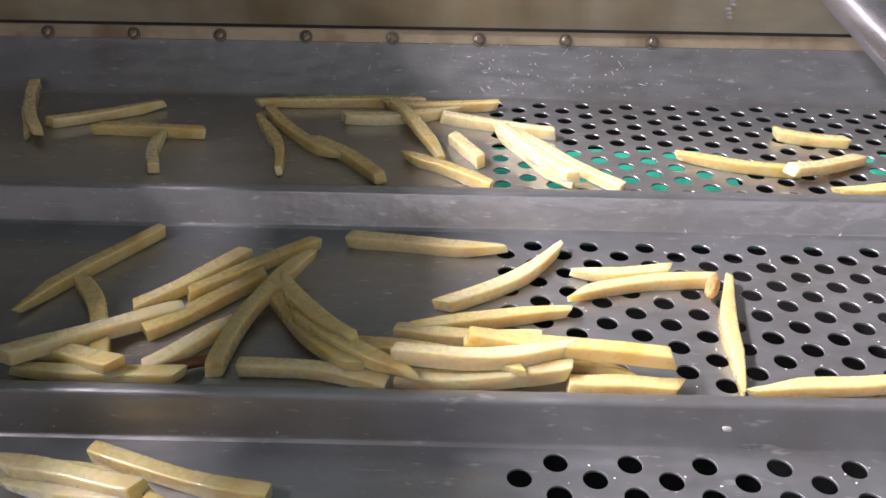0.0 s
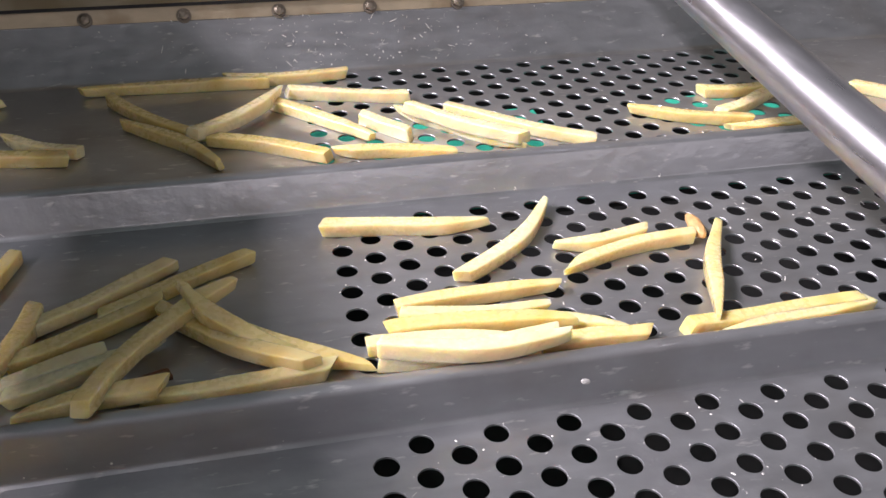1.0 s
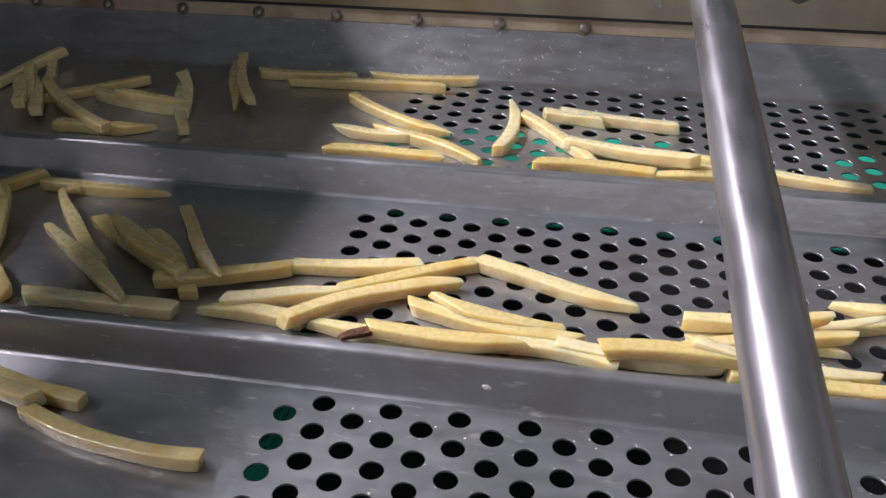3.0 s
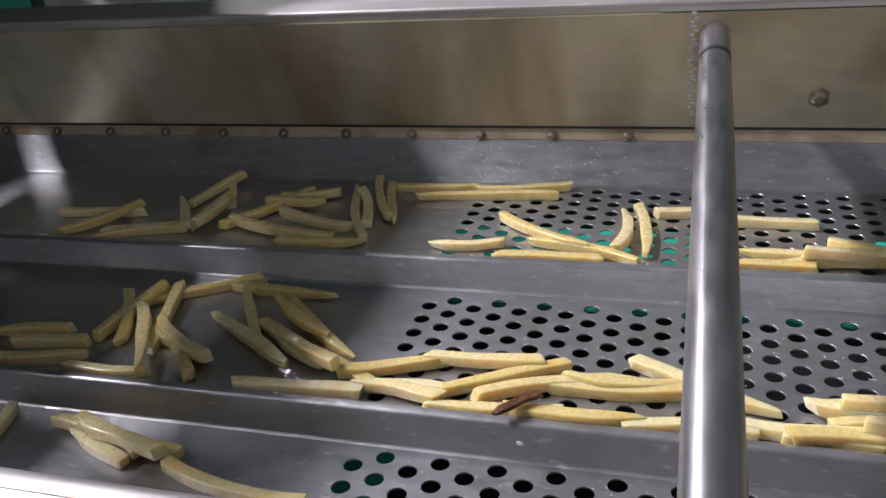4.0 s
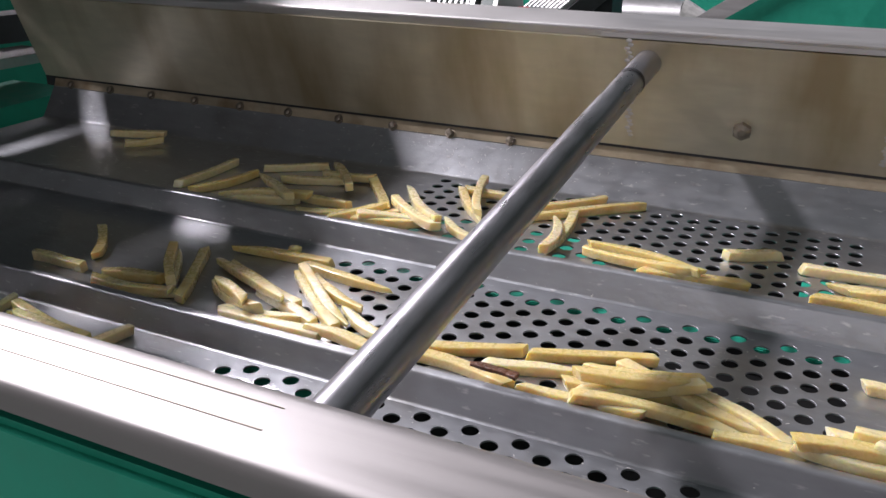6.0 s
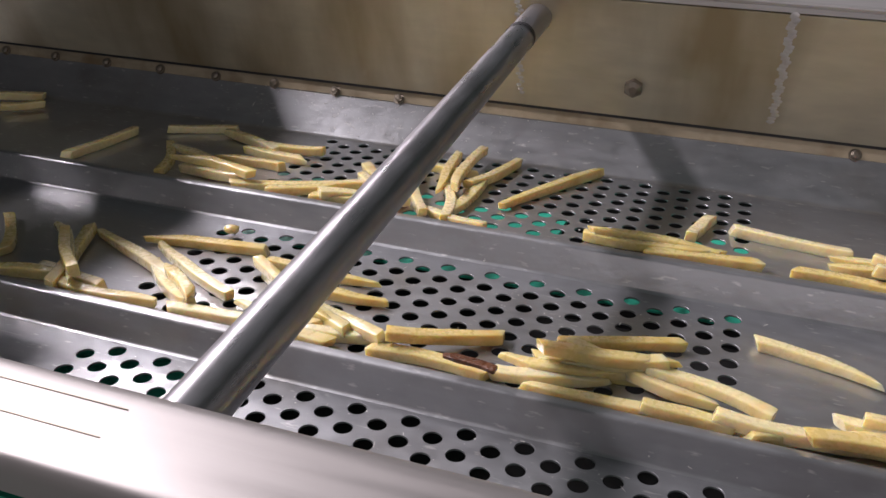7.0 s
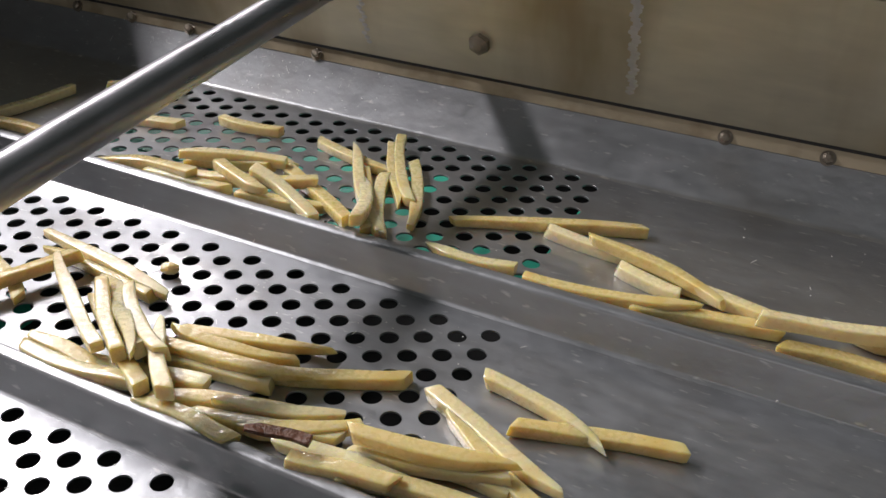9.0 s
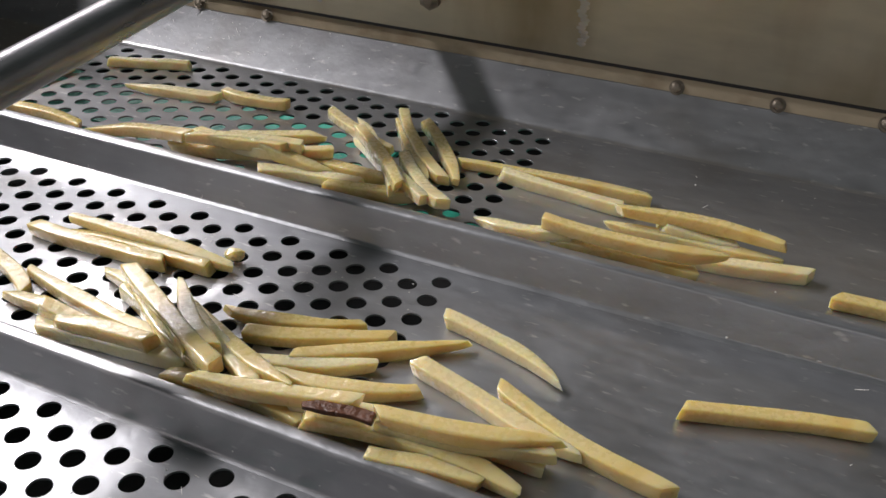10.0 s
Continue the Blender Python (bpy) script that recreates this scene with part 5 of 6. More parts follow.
    slide(potato_strip(0.093), [(0, -0.3679, 0.0608, 0.0239, -39.5, -0.0), (1, -0.3079, 0.0608, 0.0205, -39.5, -0.0), (2, -0.2478, 0.0608, 0.0205, -39.5, -0.0), (3.5, -0.1690, 0.0608, 0.0205, -39.5, -0.0), (4.5, -0.1025, 0.0430, 0.0162, 9.7, -0.0), (5, -0.1005, 0.0410, 0.0162, 4.5, -0.0), (6, -0.0210, 0.0456, 0.0162, 25.5, -0.0), (7.5, 0.0410, 0.0496, 0.0162, 22.6, -0.0), (8.5, 0.1025, 0.0486, 0.0162, 21.2, -0.0), (9.2, 0.1525, 0.0429, 0.0198, 13.8, -4.4), (10, 0.1820, 0.0447, 0.0188, 16.0, -3.2)])
    slide(potato_strip(0.068), [(0, -0.3444, 0.0830, 0.0162, -15.0, -0.0), (1, -0.2841, 0.0830, 0.0162, -15.0, -0.0), (2, -0.2243, 0.0830, 0.0162, -15.0, -0.0), (3.5, -0.1435, 0.0830, 0.0162, -15.0, -0.0), (4.5, -0.0770, 0.0675, 0.0162, -27.9, -0.0), (5, -0.0405, 0.0660, 0.0162, -24.9, -0.0), (6, 0.0215, 0.0517, 0.0216, -36.3, -0.0), (7.5, 0.1175, 0.0563, 0.0197, -47.8, -5.8), (8.5, 0.1870, 0.0616, 0.0162, -66.8, -0.0), (9.2, 0.2370, 0.0600, 0.0162, -59.7, -0.0), (10, 0.2800, 0.0564, 0.0191, -47.9, -4.8)])
    slide(potato_strip(0.059), [(0, -0.3395, 0.0435, 0.0162, 1.3, -0.0), (1, -0.2792, 0.0435, 0.0162, 1.3, -0.0), (2, -0.2196, 0.0435, 0.0162, 1.3, -0.0), (3.5, -0.1385, 0.0435, 0.0162, 1.3, -0.0), (4.5, -0.0525, 0.0345, 0.0162, 4.8, -0.0), (5, -0.0325, 0.0369, 0.0162, 9.6, -0.0), (6, 0.0105, 0.0405, 0.0162, 16.1, -0.0), (7.5, 0.0990, 0.0395, 0.0162, 13.3, -0.0), (8.5, 0.1445, 0.0365, 0.0162, 6.3, -0.0), (9.2, 0.1925, 0.0375, 0.0162, 10.9, -0.0), (10, 0.2660, 0.0390, 0.0162, 14.0, -0.0)])
    slide(potato_strip(0.104), [(0, -0.3153, 0.0925, 0.0162, -68.5, -0.0), (1, -0.2541, 0.0925, 0.0162, -68.5, -0.0), (2, -0.1967, 0.0925, 0.0162, -68.5, -0.0), (3.5, -0.1155, 0.0925, 0.0162, -68.5, -0.0), (4.5, -0.0530, 0.0980, 0.0162, -69.0, -0.0), (5, -0.0275, 0.0865, 0.0162, -52.5, -0.0), (6, 0.0160, 0.0745, 0.0211, -51.8, -5.3), (7.5, 0.1385, 0.0796, 0.0186, -73.1, 2.6), (8.5, 0.1790, 0.0666, 0.0205, -53.6, -0.0), (9.2, 0.2185, 0.0722, 0.0188, -52.8, 2.9), (10, 0.2545, 0.0679, 0.0210, -45.0, -0.0)])
    slide(potato_strip(0.079), [(0, -0.2849, 0.1191, 0.0162, -68.3, -0.0), (1, -0.2227, 0.1191, 0.0194, -68.3, 4.7), (2, -0.1716, 0.1191, 0.0186, -68.3, 3.4), (3.5, -0.0915, 0.1191, 0.0162, -68.3, -0.0), (4.5, -0.0350, 0.1025, 0.0162, -69.0, -0.0), (5, -0.0095, 0.0985, 0.0162, -67.2, -0.0), (6, 0.0485, 0.0965, 0.0162, -53.3, -0.0), (7.5, 0.1455, 0.1105, 0.0205, -90.6, -0.0), (8.5, 0.1935, 0.1005, 0.0194, -62.5, 4.7), (9.2, 0.2210, 0.0965, 0.0162, -55.9, -0.0), (10, 0.2590, 0.0920, 0.0162, -51.1, -0.0)])
    slide(potato_strip(0.080), [(0, -0.3832, 0.0960, 0.0186, 36.9, 3.4), (1, -0.3232, 0.0960, 0.0162, 36.9, -0.0), (2, -0.2631, 0.0960, 0.0162, 36.9, -0.0), (3.5, -0.1860, 0.0960, 0.0162, 36.9, -0.0), (4.5, -0.1195, 0.0895, 0.0184, 92.4, -3.1), (5, -0.0870, 0.0900, 0.0184, 101.6, -3.1), (6, -0.0275, 0.0895, 0.0162, 127.3, -0.0), (7.5, 0.1225, 0.0652, 0.0214, 120.3, 7.3), (8.5, 0.1735, 0.0667, 0.0162, 114.7, -0.0), (9.2, 0.1940, 0.0480, 0.0188, 163.5, 3.7), (10, 0.2255, 0.0535, 0.0162, 178.7, -0.0)])
    slide(potato_strip(0.063), [(0, -0.4135, 0.0750, 0.0218, -60.4, -10.1), (1, -0.3535, 0.0750, 0.0205, -60.4, -0.0), (2, -0.2935, 0.0750, 0.0205, -60.4, -0.0), (3.5, -0.2185, 0.0750, 0.0205, -60.4, -0.0), (4.5, -0.2155, 0.0810, 0.0162, -51.8, -0.0), (5, -0.1730, 0.0810, 0.0162, -43.7, -0.0), (6, -0.1005, 0.0520, 0.0248, -35.3, -0.0), (7.5, -0.0650, 0.0775, 0.0162, -19.3, -0.0), (8.5, -0.0415, 0.0675, 0.0162, -12.2, -0.0), (9.2, 0.0515, 0.0935, 0.0162, 15.8, -0.0), (10, 0.0855, 0.0995, 0.0162, 7.3, -0.0)])
    slide(potato_strip(0.061), [(0, -0.3785, -0.0576, 0.0088, 50.9, -10.5), (1, -0.3184, -0.0576, 0.0088, 50.9, -10.5), (2, -0.2582, -0.0576, 0.0088, 50.9, -10.5), (3.5, -0.1892, -0.0576, 0.0088, 50.9, -10.5), (4.5, -0.1715, -0.0380, 0.0032, 113.1, -0.0), (5, -0.1460, -0.0475, 0.0032, 119.5, -0.0), (6, -0.0915, -0.0795, 0.0118, 130.0, -0.0), (7.5, -0.0235, -0.0891, 0.0135, 135.2, -0.0), (8.5, 0.0880, -0.0828, 0.0135, 104.5, -0.0), (9.2, 0.1925, -0.0895, 0.0135, 151.3, -0.0), (10, 0.2380, -0.0940, 0.0076, 154.3, -0.0)])
    slide(potato_strip(0.080), [(0, -0.3760, -0.0265, 0.0032, 55.5, -0.0), (1, -0.3160, -0.0265, 0.0032, 55.5, -0.0), (2, -0.2557, -0.0265, 0.0032, 55.5, -0.0), (3.5, -0.1870, -0.0265, 0.0032, 55.5, -0.0), (4.5, -0.1175, 0.0017, 0.0032, 4.8, -0.0), (5, -0.0890, -0.0090, 0.0032, 1.5, -0.0), (6, -0.0440, -0.0200, 0.0032, 2.9, -0.0), (7.5, 0.0300, -0.0380, 0.0032, 9.0, -0.0), (8.5, 0.0885, -0.0445, 0.0032, 2.0, -0.0), (9.2, 0.1350, -0.0495, 0.0032, -8.2, -0.0), (10, 0.1795, -0.0425, 0.0032, 0.7, -0.0)])
    slide(potato_strip(0.071), [(0, -0.3133, -0.0060, 0.0032, 1.0, -0.0), (1, -0.2475, -0.0060, 0.0032, 1.0, -0.0), (2, -0.1894, -0.0060, 0.0032, 1.0, -0.0), (3.5, -0.1240, -0.0060, 0.0032, 1.0, -0.0), (4.5, -0.0605, -0.0140, 0.0032, -4.3, -0.0), (5, -0.0200, -0.0275, 0.0032, 7.7, -0.0), (6, 0.0175, -0.0335, 0.0032, -7.4, -0.0), (7.5, 0.1260, -0.0475, 0.0032, 3.4, -0.0), (8.5, 0.1835, -0.0580, 0.0032, 10.2, -0.0), (9.2, 0.2467, -0.0594, 0.0032, 21.6, -0.0), (10, 0.3190, -0.0610, 0.0032, 34.6, -0.0)])
    slide(potato_strip(0.086), [(0, -0.3573, -0.0748, 0.0062, -58.4, -3.9), (1, -0.2969, -0.0748, 0.0062, -58.4, -3.9), (2, -0.2364, -0.0748, 0.0062, -58.4, -3.9), (3.5, -0.1700, -0.0808, 0.0119, -58.4, -0.0), (4.5, -0.1375, -0.0737, 0.0054, -61.7, -2.9), (5, -0.1135, -0.0762, 0.0056, -54.6, -3.1), (6, -0.0935, -0.0760, 0.0056, -52.0, -3.1), (7.5, -0.0255, -0.0856, 0.0118, -46.8, -0.0), (8.5, 0.0880, -0.0706, 0.0135, -75.5, -0.0), (9.2, 0.1925, -0.0825, 0.0109, -28.7, -10.2), (10, 0.2205, -0.0795, 0.0032, -23.9, -0.0)])
    slide(potato_strip(0.078), [(0, -0.3573, -0.0580, 0.0054, -68.9, 3.2), (1, -0.2969, -0.0580, 0.0054, -68.9, 3.2), (2, -0.2364, -0.0580, 0.0054, -68.9, 3.2), (3.5, -0.1700, -0.0580, 0.0054, -68.9, 3.2), (4.5, -0.1395, -0.0420, 0.0032, -75.1, -0.0), (5, -0.1135, -0.0575, 0.0032, -73.4, -0.0), (6, -0.0790, -0.0730, 0.0032, -61.5, -0.0), (7.5, -0.0225, -0.0815, 0.0075, -69.1, -0.0), (8.5, 0.0860, -0.0803, 0.0118, -77.5, -0.0), (9.2, 0.0972, -0.0878, 0.0075, -131.4, -0.0), (10, 0.1590, -0.0500, 0.0032, -178.3, -0.0)])
    slide(potato_strip(0.093), [(0, -0.2917, -0.0785, 0.0032, -38.9, -0.0), (1, -0.2214, -0.0785, 0.0032, -38.9, -0.0), (2, -0.1679, -0.0785, 0.0061, -38.9, -3.5), (3.5, -0.1010, -0.0785, 0.0054, -38.9, -2.7), (4.5, -0.0835, -0.0530, 0.0067, -31.9, -4.3), (5, -0.0725, -0.0480, 0.0075, -57.6, -0.0), (6, -0.0365, -0.0680, 0.0064, -25.7, -4.0), (7.5, -0.0120, -0.0555, 0.0032, -24.0, -0.0), (8.5, 0.0780, -0.0440, 0.0075, -7.8, -0.0), (9.2, 0.1370, -0.0460, 0.0056, -6.2, 2.9), (10, 0.1815, -0.0390, 0.0056, 2.7, 2.9)])
    slide(potato_strip(0.087), [(0, -0.3102, -0.0460, 0.0032, -48.7, -0.0), (1, -0.2437, -0.0460, 0.0032, -48.7, -0.0), (2, -0.1861, -0.0460, 0.0032, -48.7, -0.0), (3.5, -0.1205, -0.0460, 0.0032, -48.7, -0.0), (4.5, -0.0735, -0.0385, 0.0058, -66.6, 3.4), (5, -0.0405, -0.0565, 0.0058, -57.4, 3.4), (6, -0.0285, -0.0645, 0.0032, -24.9, -0.0), (7.5, 0.0485, -0.0670, 0.0032, -31.5, -0.0), (8.5, 0.1150, -0.0800, 0.0135, -29.4, -0.0), (9.2, 0.1510, -0.0830, 0.0118, -34.1, -0.0), (10, 0.1885, -0.0880, 0.0032, -10.3, -0.0)])
    slide(potato_strip(0.085), [(0, -0.2643, -0.0640, 0.0032, -36.2, -0.0), (1, -0.1946, -0.0640, 0.0032, -36.2, -0.0), (2, -0.1462, -0.0640, 0.0032, -36.2, -0.0), (3.5, -0.0775, -0.0640, 0.0078, -36.2, -6.1), (4.5, -0.0210, -0.0810, 0.0075, -36.1, -5.8), (5, 0.0220, -0.0780, 0.0032, -11.8, -0.0), (6, 0.0170, -0.0705, 0.0032, -41.6, -0.0), (7.5, 0.1320, -0.0810, 0.0056, -29.2, -3.2), (8.5, 0.1420, -0.0815, 0.0065, -37.5, -4.4), (9.2, 0.1905, -0.0935, 0.0056, -30.3, -3.2), (10, 0.2360, -0.0905, 0.0135, -27.7, -0.0)])
    slide(potato_strip(0.045), [(0, -0.3231, -0.0950, 0.0032, -42.4, -0.0), (1, -0.2595, -0.0950, 0.0032, -42.4, -0.0), (2, -0.2000, -0.0950, 0.0032, -42.4, -0.0), (3.5, -0.1350, -0.0950, 0.0032, -42.4, -0.0), (4.5, -0.1045, -0.0927, 0.0054, -55.9, 5.5), (5, -0.0875, -0.0909, 0.0058, -69.1, 6.6), (6, -0.0275, -0.0970, 0.0123, -24.1, -0.0), (7.5, 0.0535, -0.0870, 0.0075, -37.6, -0.0), (8.5, 0.1365, -0.0865, 0.0075, -32.9, -0.0), (9.2, 0.1925, -0.0895, 0.0135, -28.7, -0.0), (10, 0.2380, -0.0940, 0.0119, -25.7, -0.0)])
    slide(potato_strip(0.053), [(0, -0.3679, -0.1100, 0.0032, 0.0, -0.0), (1, -0.3078, -0.1100, 0.0032, 0.0, -0.0), (2, -0.2474, -0.1100, 0.0032, 0.0, -0.0), (3.5, -0.1797, -0.1100, 0.0032, 0.0, -0.0), (4.5, -0.1415, -0.1088, 0.0032, 2.5, -0.0), (5, -0.1200, -0.1063, 0.0032, 7.9, -0.0), (6, -0.0024, -0.1024, 0.0032, 9.6, -0.0), (7.5, 0.1740, -0.0965, 0.0032, 12.1, -0.0), (8.5, 0.2245, -0.0875, 0.0032, 15.3, -0.0), (9.2, 0.2795, -0.0965, 0.0054, 22.0, 4.6), (10, 0.2980, -0.0825, 0.0032, 22.4, -0.0)])
    slide(potato_strip(0.048), [(0, -0.1594, -0.1565, -0.0105, -9.5, -0.0), (1, -0.1609, -0.1589, -0.0105, -24.7, -0.0), (2, -0.1509, -0.1589, -0.0105, -24.7, -0.0), (3.5, -0.1359, -0.1589, -0.0105, -24.7, -0.0), (4.5, -0.1255, -0.1520, -0.0105, -15.4, -0.0), (5, -0.0970, -0.1546, -0.0105, 69.3, -0.0), (6, -0.0870, -0.1546, -0.0105, 69.3, -0.0), (7.5, -0.0720, -0.1546, -0.0105, 69.3, -0.0), (8.5, -0.0620, -0.1546, -0.0105, 69.3, -0.0), (9.2, -0.0550, -0.1546, -0.0105, 69.3, -0.0), (10, -0.0470, -0.1546, -0.0105, 69.3, -0.0)])
    slide(potato_strip(0.064), [(0, -0.1594, -0.1495, -0.0105, -9.5, -0.0), (1, -0.1480, -0.1501, -0.0105, -14.2, -0.0), (2, -0.1380, -0.1501, -0.0105, -14.2, -0.0), (3.5, -0.1230, -0.1501, -0.0105, -14.2, -0.0), (4.5, -0.1525, -0.1465, -0.0062, -16.4, -0.0), (5, -0.1415, -0.1535, -0.0105, -9.1, -0.0), (6, -0.1315, -0.1535, -0.0105, -9.1, -0.0), (7.5, -0.1165, -0.1535, -0.0105, -9.1, -0.0), (8.5, -0.1065, -0.1535, -0.0105, -9.1, -0.0), (9.2, -0.0995, -0.1535, -0.0105, -9.1, -0.0), (10, -0.0915, -0.1535, -0.0105, -9.1, -0.0)])
    slide(potato_strip(0.082), [(0, -0.0910, -0.1710, -0.0105, -9.9, -0.0), (1, -0.0810, -0.1710, -0.0105, -9.9, -0.0), (2, -0.0710, -0.1710, -0.0105, -9.9, -0.0), (3.5, -0.0560, -0.1710, -0.0105, -9.9, -0.0), (4.5, -0.0460, -0.1710, -0.0105, -9.9, -0.0), (5, -0.0410, -0.1710, -0.0105, -9.9, -0.0), (6, -0.0310, -0.1710, -0.0105, -9.9, -0.0), (7.5, -0.0160, -0.1710, -0.0105, -9.9, -0.0), (8.5, -0.0060, -0.1710, -0.0105, -9.9, -0.0), (9.2, 0.0010, -0.1710, -0.0105, -9.9, -0.0), (10, 0.0090, -0.1710, -0.0105, -9.9, -0.0)])
    slide(potato_strip(0.072), [(0, -0.4300, 0.0760, 0.0162, 6.3, -0.0), (1, -0.4300, 0.0760, 0.0162, 6.3, -0.0), (2, -0.3884, 0.0760, 0.0162, 6.3, -0.0), (3.5, -0.3140, 0.0760, 0.0162, 6.3, -0.0), (4.5, -0.2560, 0.0760, 0.0162, 6.3, -0.0), (5, -0.2170, 0.0705, 0.0162, -23.3, -0.0), (6, -0.1890, 0.0760, 0.0162, -93.2, -0.0), (7.5, -0.1320, 0.0690, 0.0162, -96.7, -0.0), (8.5, -0.0820, 0.0690, 0.0186, -96.7, -3.8), (9.2, -0.0470, 0.0690, 0.0162, -96.7, -0.0), (10, -0.0070, 0.0690, 0.0162, -96.7, -0.0)])
    slide(potato_strip(0.056), [(0, -0.4300, 0.0485, 0.0162, 17.8, -0.0), (1, -0.3971, 0.0485, 0.0162, 17.8, -0.0), (2, -0.3371, 0.0485, 0.0162, 17.8, -0.0), (3.5, -0.2627, 0.0485, 0.0162, 17.8, -0.0), (4.5, -0.2045, 0.0485, 0.0162, 17.8, -0.0), (5, -0.1685, 0.0455, 0.0162, 17.3, -0.0), (6, -0.1060, 0.0404, 0.0162, 17.7, -0.0), (7.5, -0.0060, 0.0435, 0.0191, -22.3, -5.8), (8.5, 0.0685, 0.0420, 0.0194, -6.2, -6.6), (9.2, 0.1285, 0.0275, 0.0162, 1.1, -0.0), (10, 0.1755, 0.0415, 0.0230, -3.7, -0.0)])
    slide(potato_strip(0.056), [(0, -0.4116, 0.0785, 0.0265, 121.6, -0.0), (1, -0.3516, 0.0785, 0.0220, 121.6, -11.5), (2, -0.2916, 0.0785, 0.0220, 121.6, -11.5), (3.5, -0.2165, 0.0785, 0.0220, 121.6, -11.5), (4.5, -0.1640, 0.0780, 0.0162, 40.1, -0.0), (5, -0.1210, 0.0755, 0.0162, 25.1, -0.0), (6, -0.0640, 0.0570, 0.0162, 2.0, -0.0), (7.5, -0.0070, 0.0850, 0.0162, 2.3, -0.0), (8.5, 0.0735, 0.0735, 0.0162, 3.5, -0.0), (9.2, 0.1365, 0.0525, 0.0187, 19.1, -5.0), (10, 0.1800, 0.0370, 0.0265, 14.0, -0.0)])
    slide(potato_strip(0.057), [(0, -0.4300, 0.1230, 0.0205, 70.8, -0.0), (1, -0.3778, 0.1230, 0.0191, 70.8, -5.8), (2, -0.3178, 0.1230, 0.0191, 70.8, -5.8), (3.5, -0.2433, 0.1230, 0.0191, 70.8, -5.8), (4.5, -0.1850, 0.1230, 0.0191, 70.8, -5.8), (5, -0.1585, 0.1140, 0.0196, 39.4, -6.8), (6, -0.1297, 0.1216, 0.0162, 31.9, -0.0), (7.5, -0.0865, 0.1330, 0.0162, 20.6, -0.0), (8.5, -0.0365, 0.1330, 0.0162, 20.6, -0.0), (9.2, -0.0015, 0.1330, 0.0162, 20.6, -0.0), (10, 0.0385, 0.1330, 0.0162, 20.6, -0.0)])
    slide(potato_strip(0.066), [(0, -0.4255, 0.1265, 0.0162, -61.6, -0.0), (1, -0.3655, 0.1265, 0.0162, -61.6, -0.0), (2, -0.3055, 0.1265, 0.0162, -61.6, -0.0), (3.5, -0.2308, 0.1265, 0.0162, -61.6, -0.0), (4.5, -0.1725, 0.1265, 0.0162, -61.6, -0.0), (5, -0.1370, 0.1270, 0.0184, -59.0, -3.7), (6, -0.0730, 0.1090, 0.0205, -48.7, -0.0), (7.5, -0.0290, 0.1210, 0.0162, -12.3, -0.0), (8.5, 0.0755, 0.0770, 0.0186, 5.5, 4.1), (9.2, 0.1385, 0.0560, 0.0237, 21.1, -0.0), (10, 0.1820, 0.0410, 0.0265, 16.0, -0.0)])
    slide(potato_strip(0.046), [(0, -0.3424, 0.0795, 0.0205, -13.0, -0.0), (1, -0.2821, 0.0795, 0.0205, -13.0, -0.0), (2, -0.2224, 0.0795, 0.0205, -13.0, -0.0), (3.5, -0.1415, 0.0795, 0.0205, -13.0, -0.0), (4.5, -0.1300, 0.1280, 0.0162, 12.3, -0.0), (5, -0.1000, 0.1245, 0.0162, 14.0, -0.0), (6, -0.0180, 0.0411, 0.0191, 43.5, -7.1), (7.5, 0.0490, 0.0430, 0.0162, 10.3, -0.0), (8.5, 0.1010, 0.0535, 0.0205, -14.6, -0.0), (9.2, 0.1620, 0.0344, 0.0237, -21.8, -0.0), (10, 0.2115, 0.0420, 0.0214, 2.1, 12.6)])
    slide(potato_strip(0.082), [(0, -0.2820, 0.1184, 0.0205, -66.3, -0.0), (1, -0.2198, 0.1184, 0.0265, -66.3, -0.0), (2, -0.1694, 0.1184, 0.0252, -66.3, -0.0), (3.5, -0.0895, 0.1184, 0.0205, -66.3, -0.0), (4.5, -0.0545, 0.1188, 0.0162, -65.0, -0.0), (5, -0.0245, 0.1120, 0.0186, -57.1, -3.3), (6, 0.0487, 0.1122, 0.0205, -70.5, -0.0), (7.5, 0.1585, 0.1125, 0.0241, -90.5, -0.0), (8.5, 0.1970, 0.1095, 0.0197, -72.7, -5.0), (9.2, 0.2230, 0.1000, 0.0186, -53.9, 3.3), (10, 0.2610, 0.0955, 0.0186, -49.1, 3.3)])
    slide(potato_strip(0.046), [(0, -0.4300, -0.0755, 0.0032, 13.3, -0.0), (1, -0.3899, -0.0755, 0.0032, 13.3, -0.0), (2, -0.3299, -0.0755, 0.0032, 13.3, -0.0), (3.5, -0.2557, -0.0755, 0.0032, 13.3, -0.0), (4.5, -0.2095, -0.0755, 0.0032, 13.3, -0.0), (5, -0.1810, -0.0830, 0.0054, 14.0, 5.4), (6, -0.1145, -0.0920, 0.0032, 12.2, -0.0), (7.5, -0.0385, -0.1060, 0.0032, 10.3, -0.0), (8.5, 0.0792, -0.1016, 0.0032, -6.0, -0.0), (9.2, 0.1875, -0.1089, 0.0054, 2.9, 5.4), (10, 0.2155, -0.1060, 0.0083, 7.8, -0.0)])
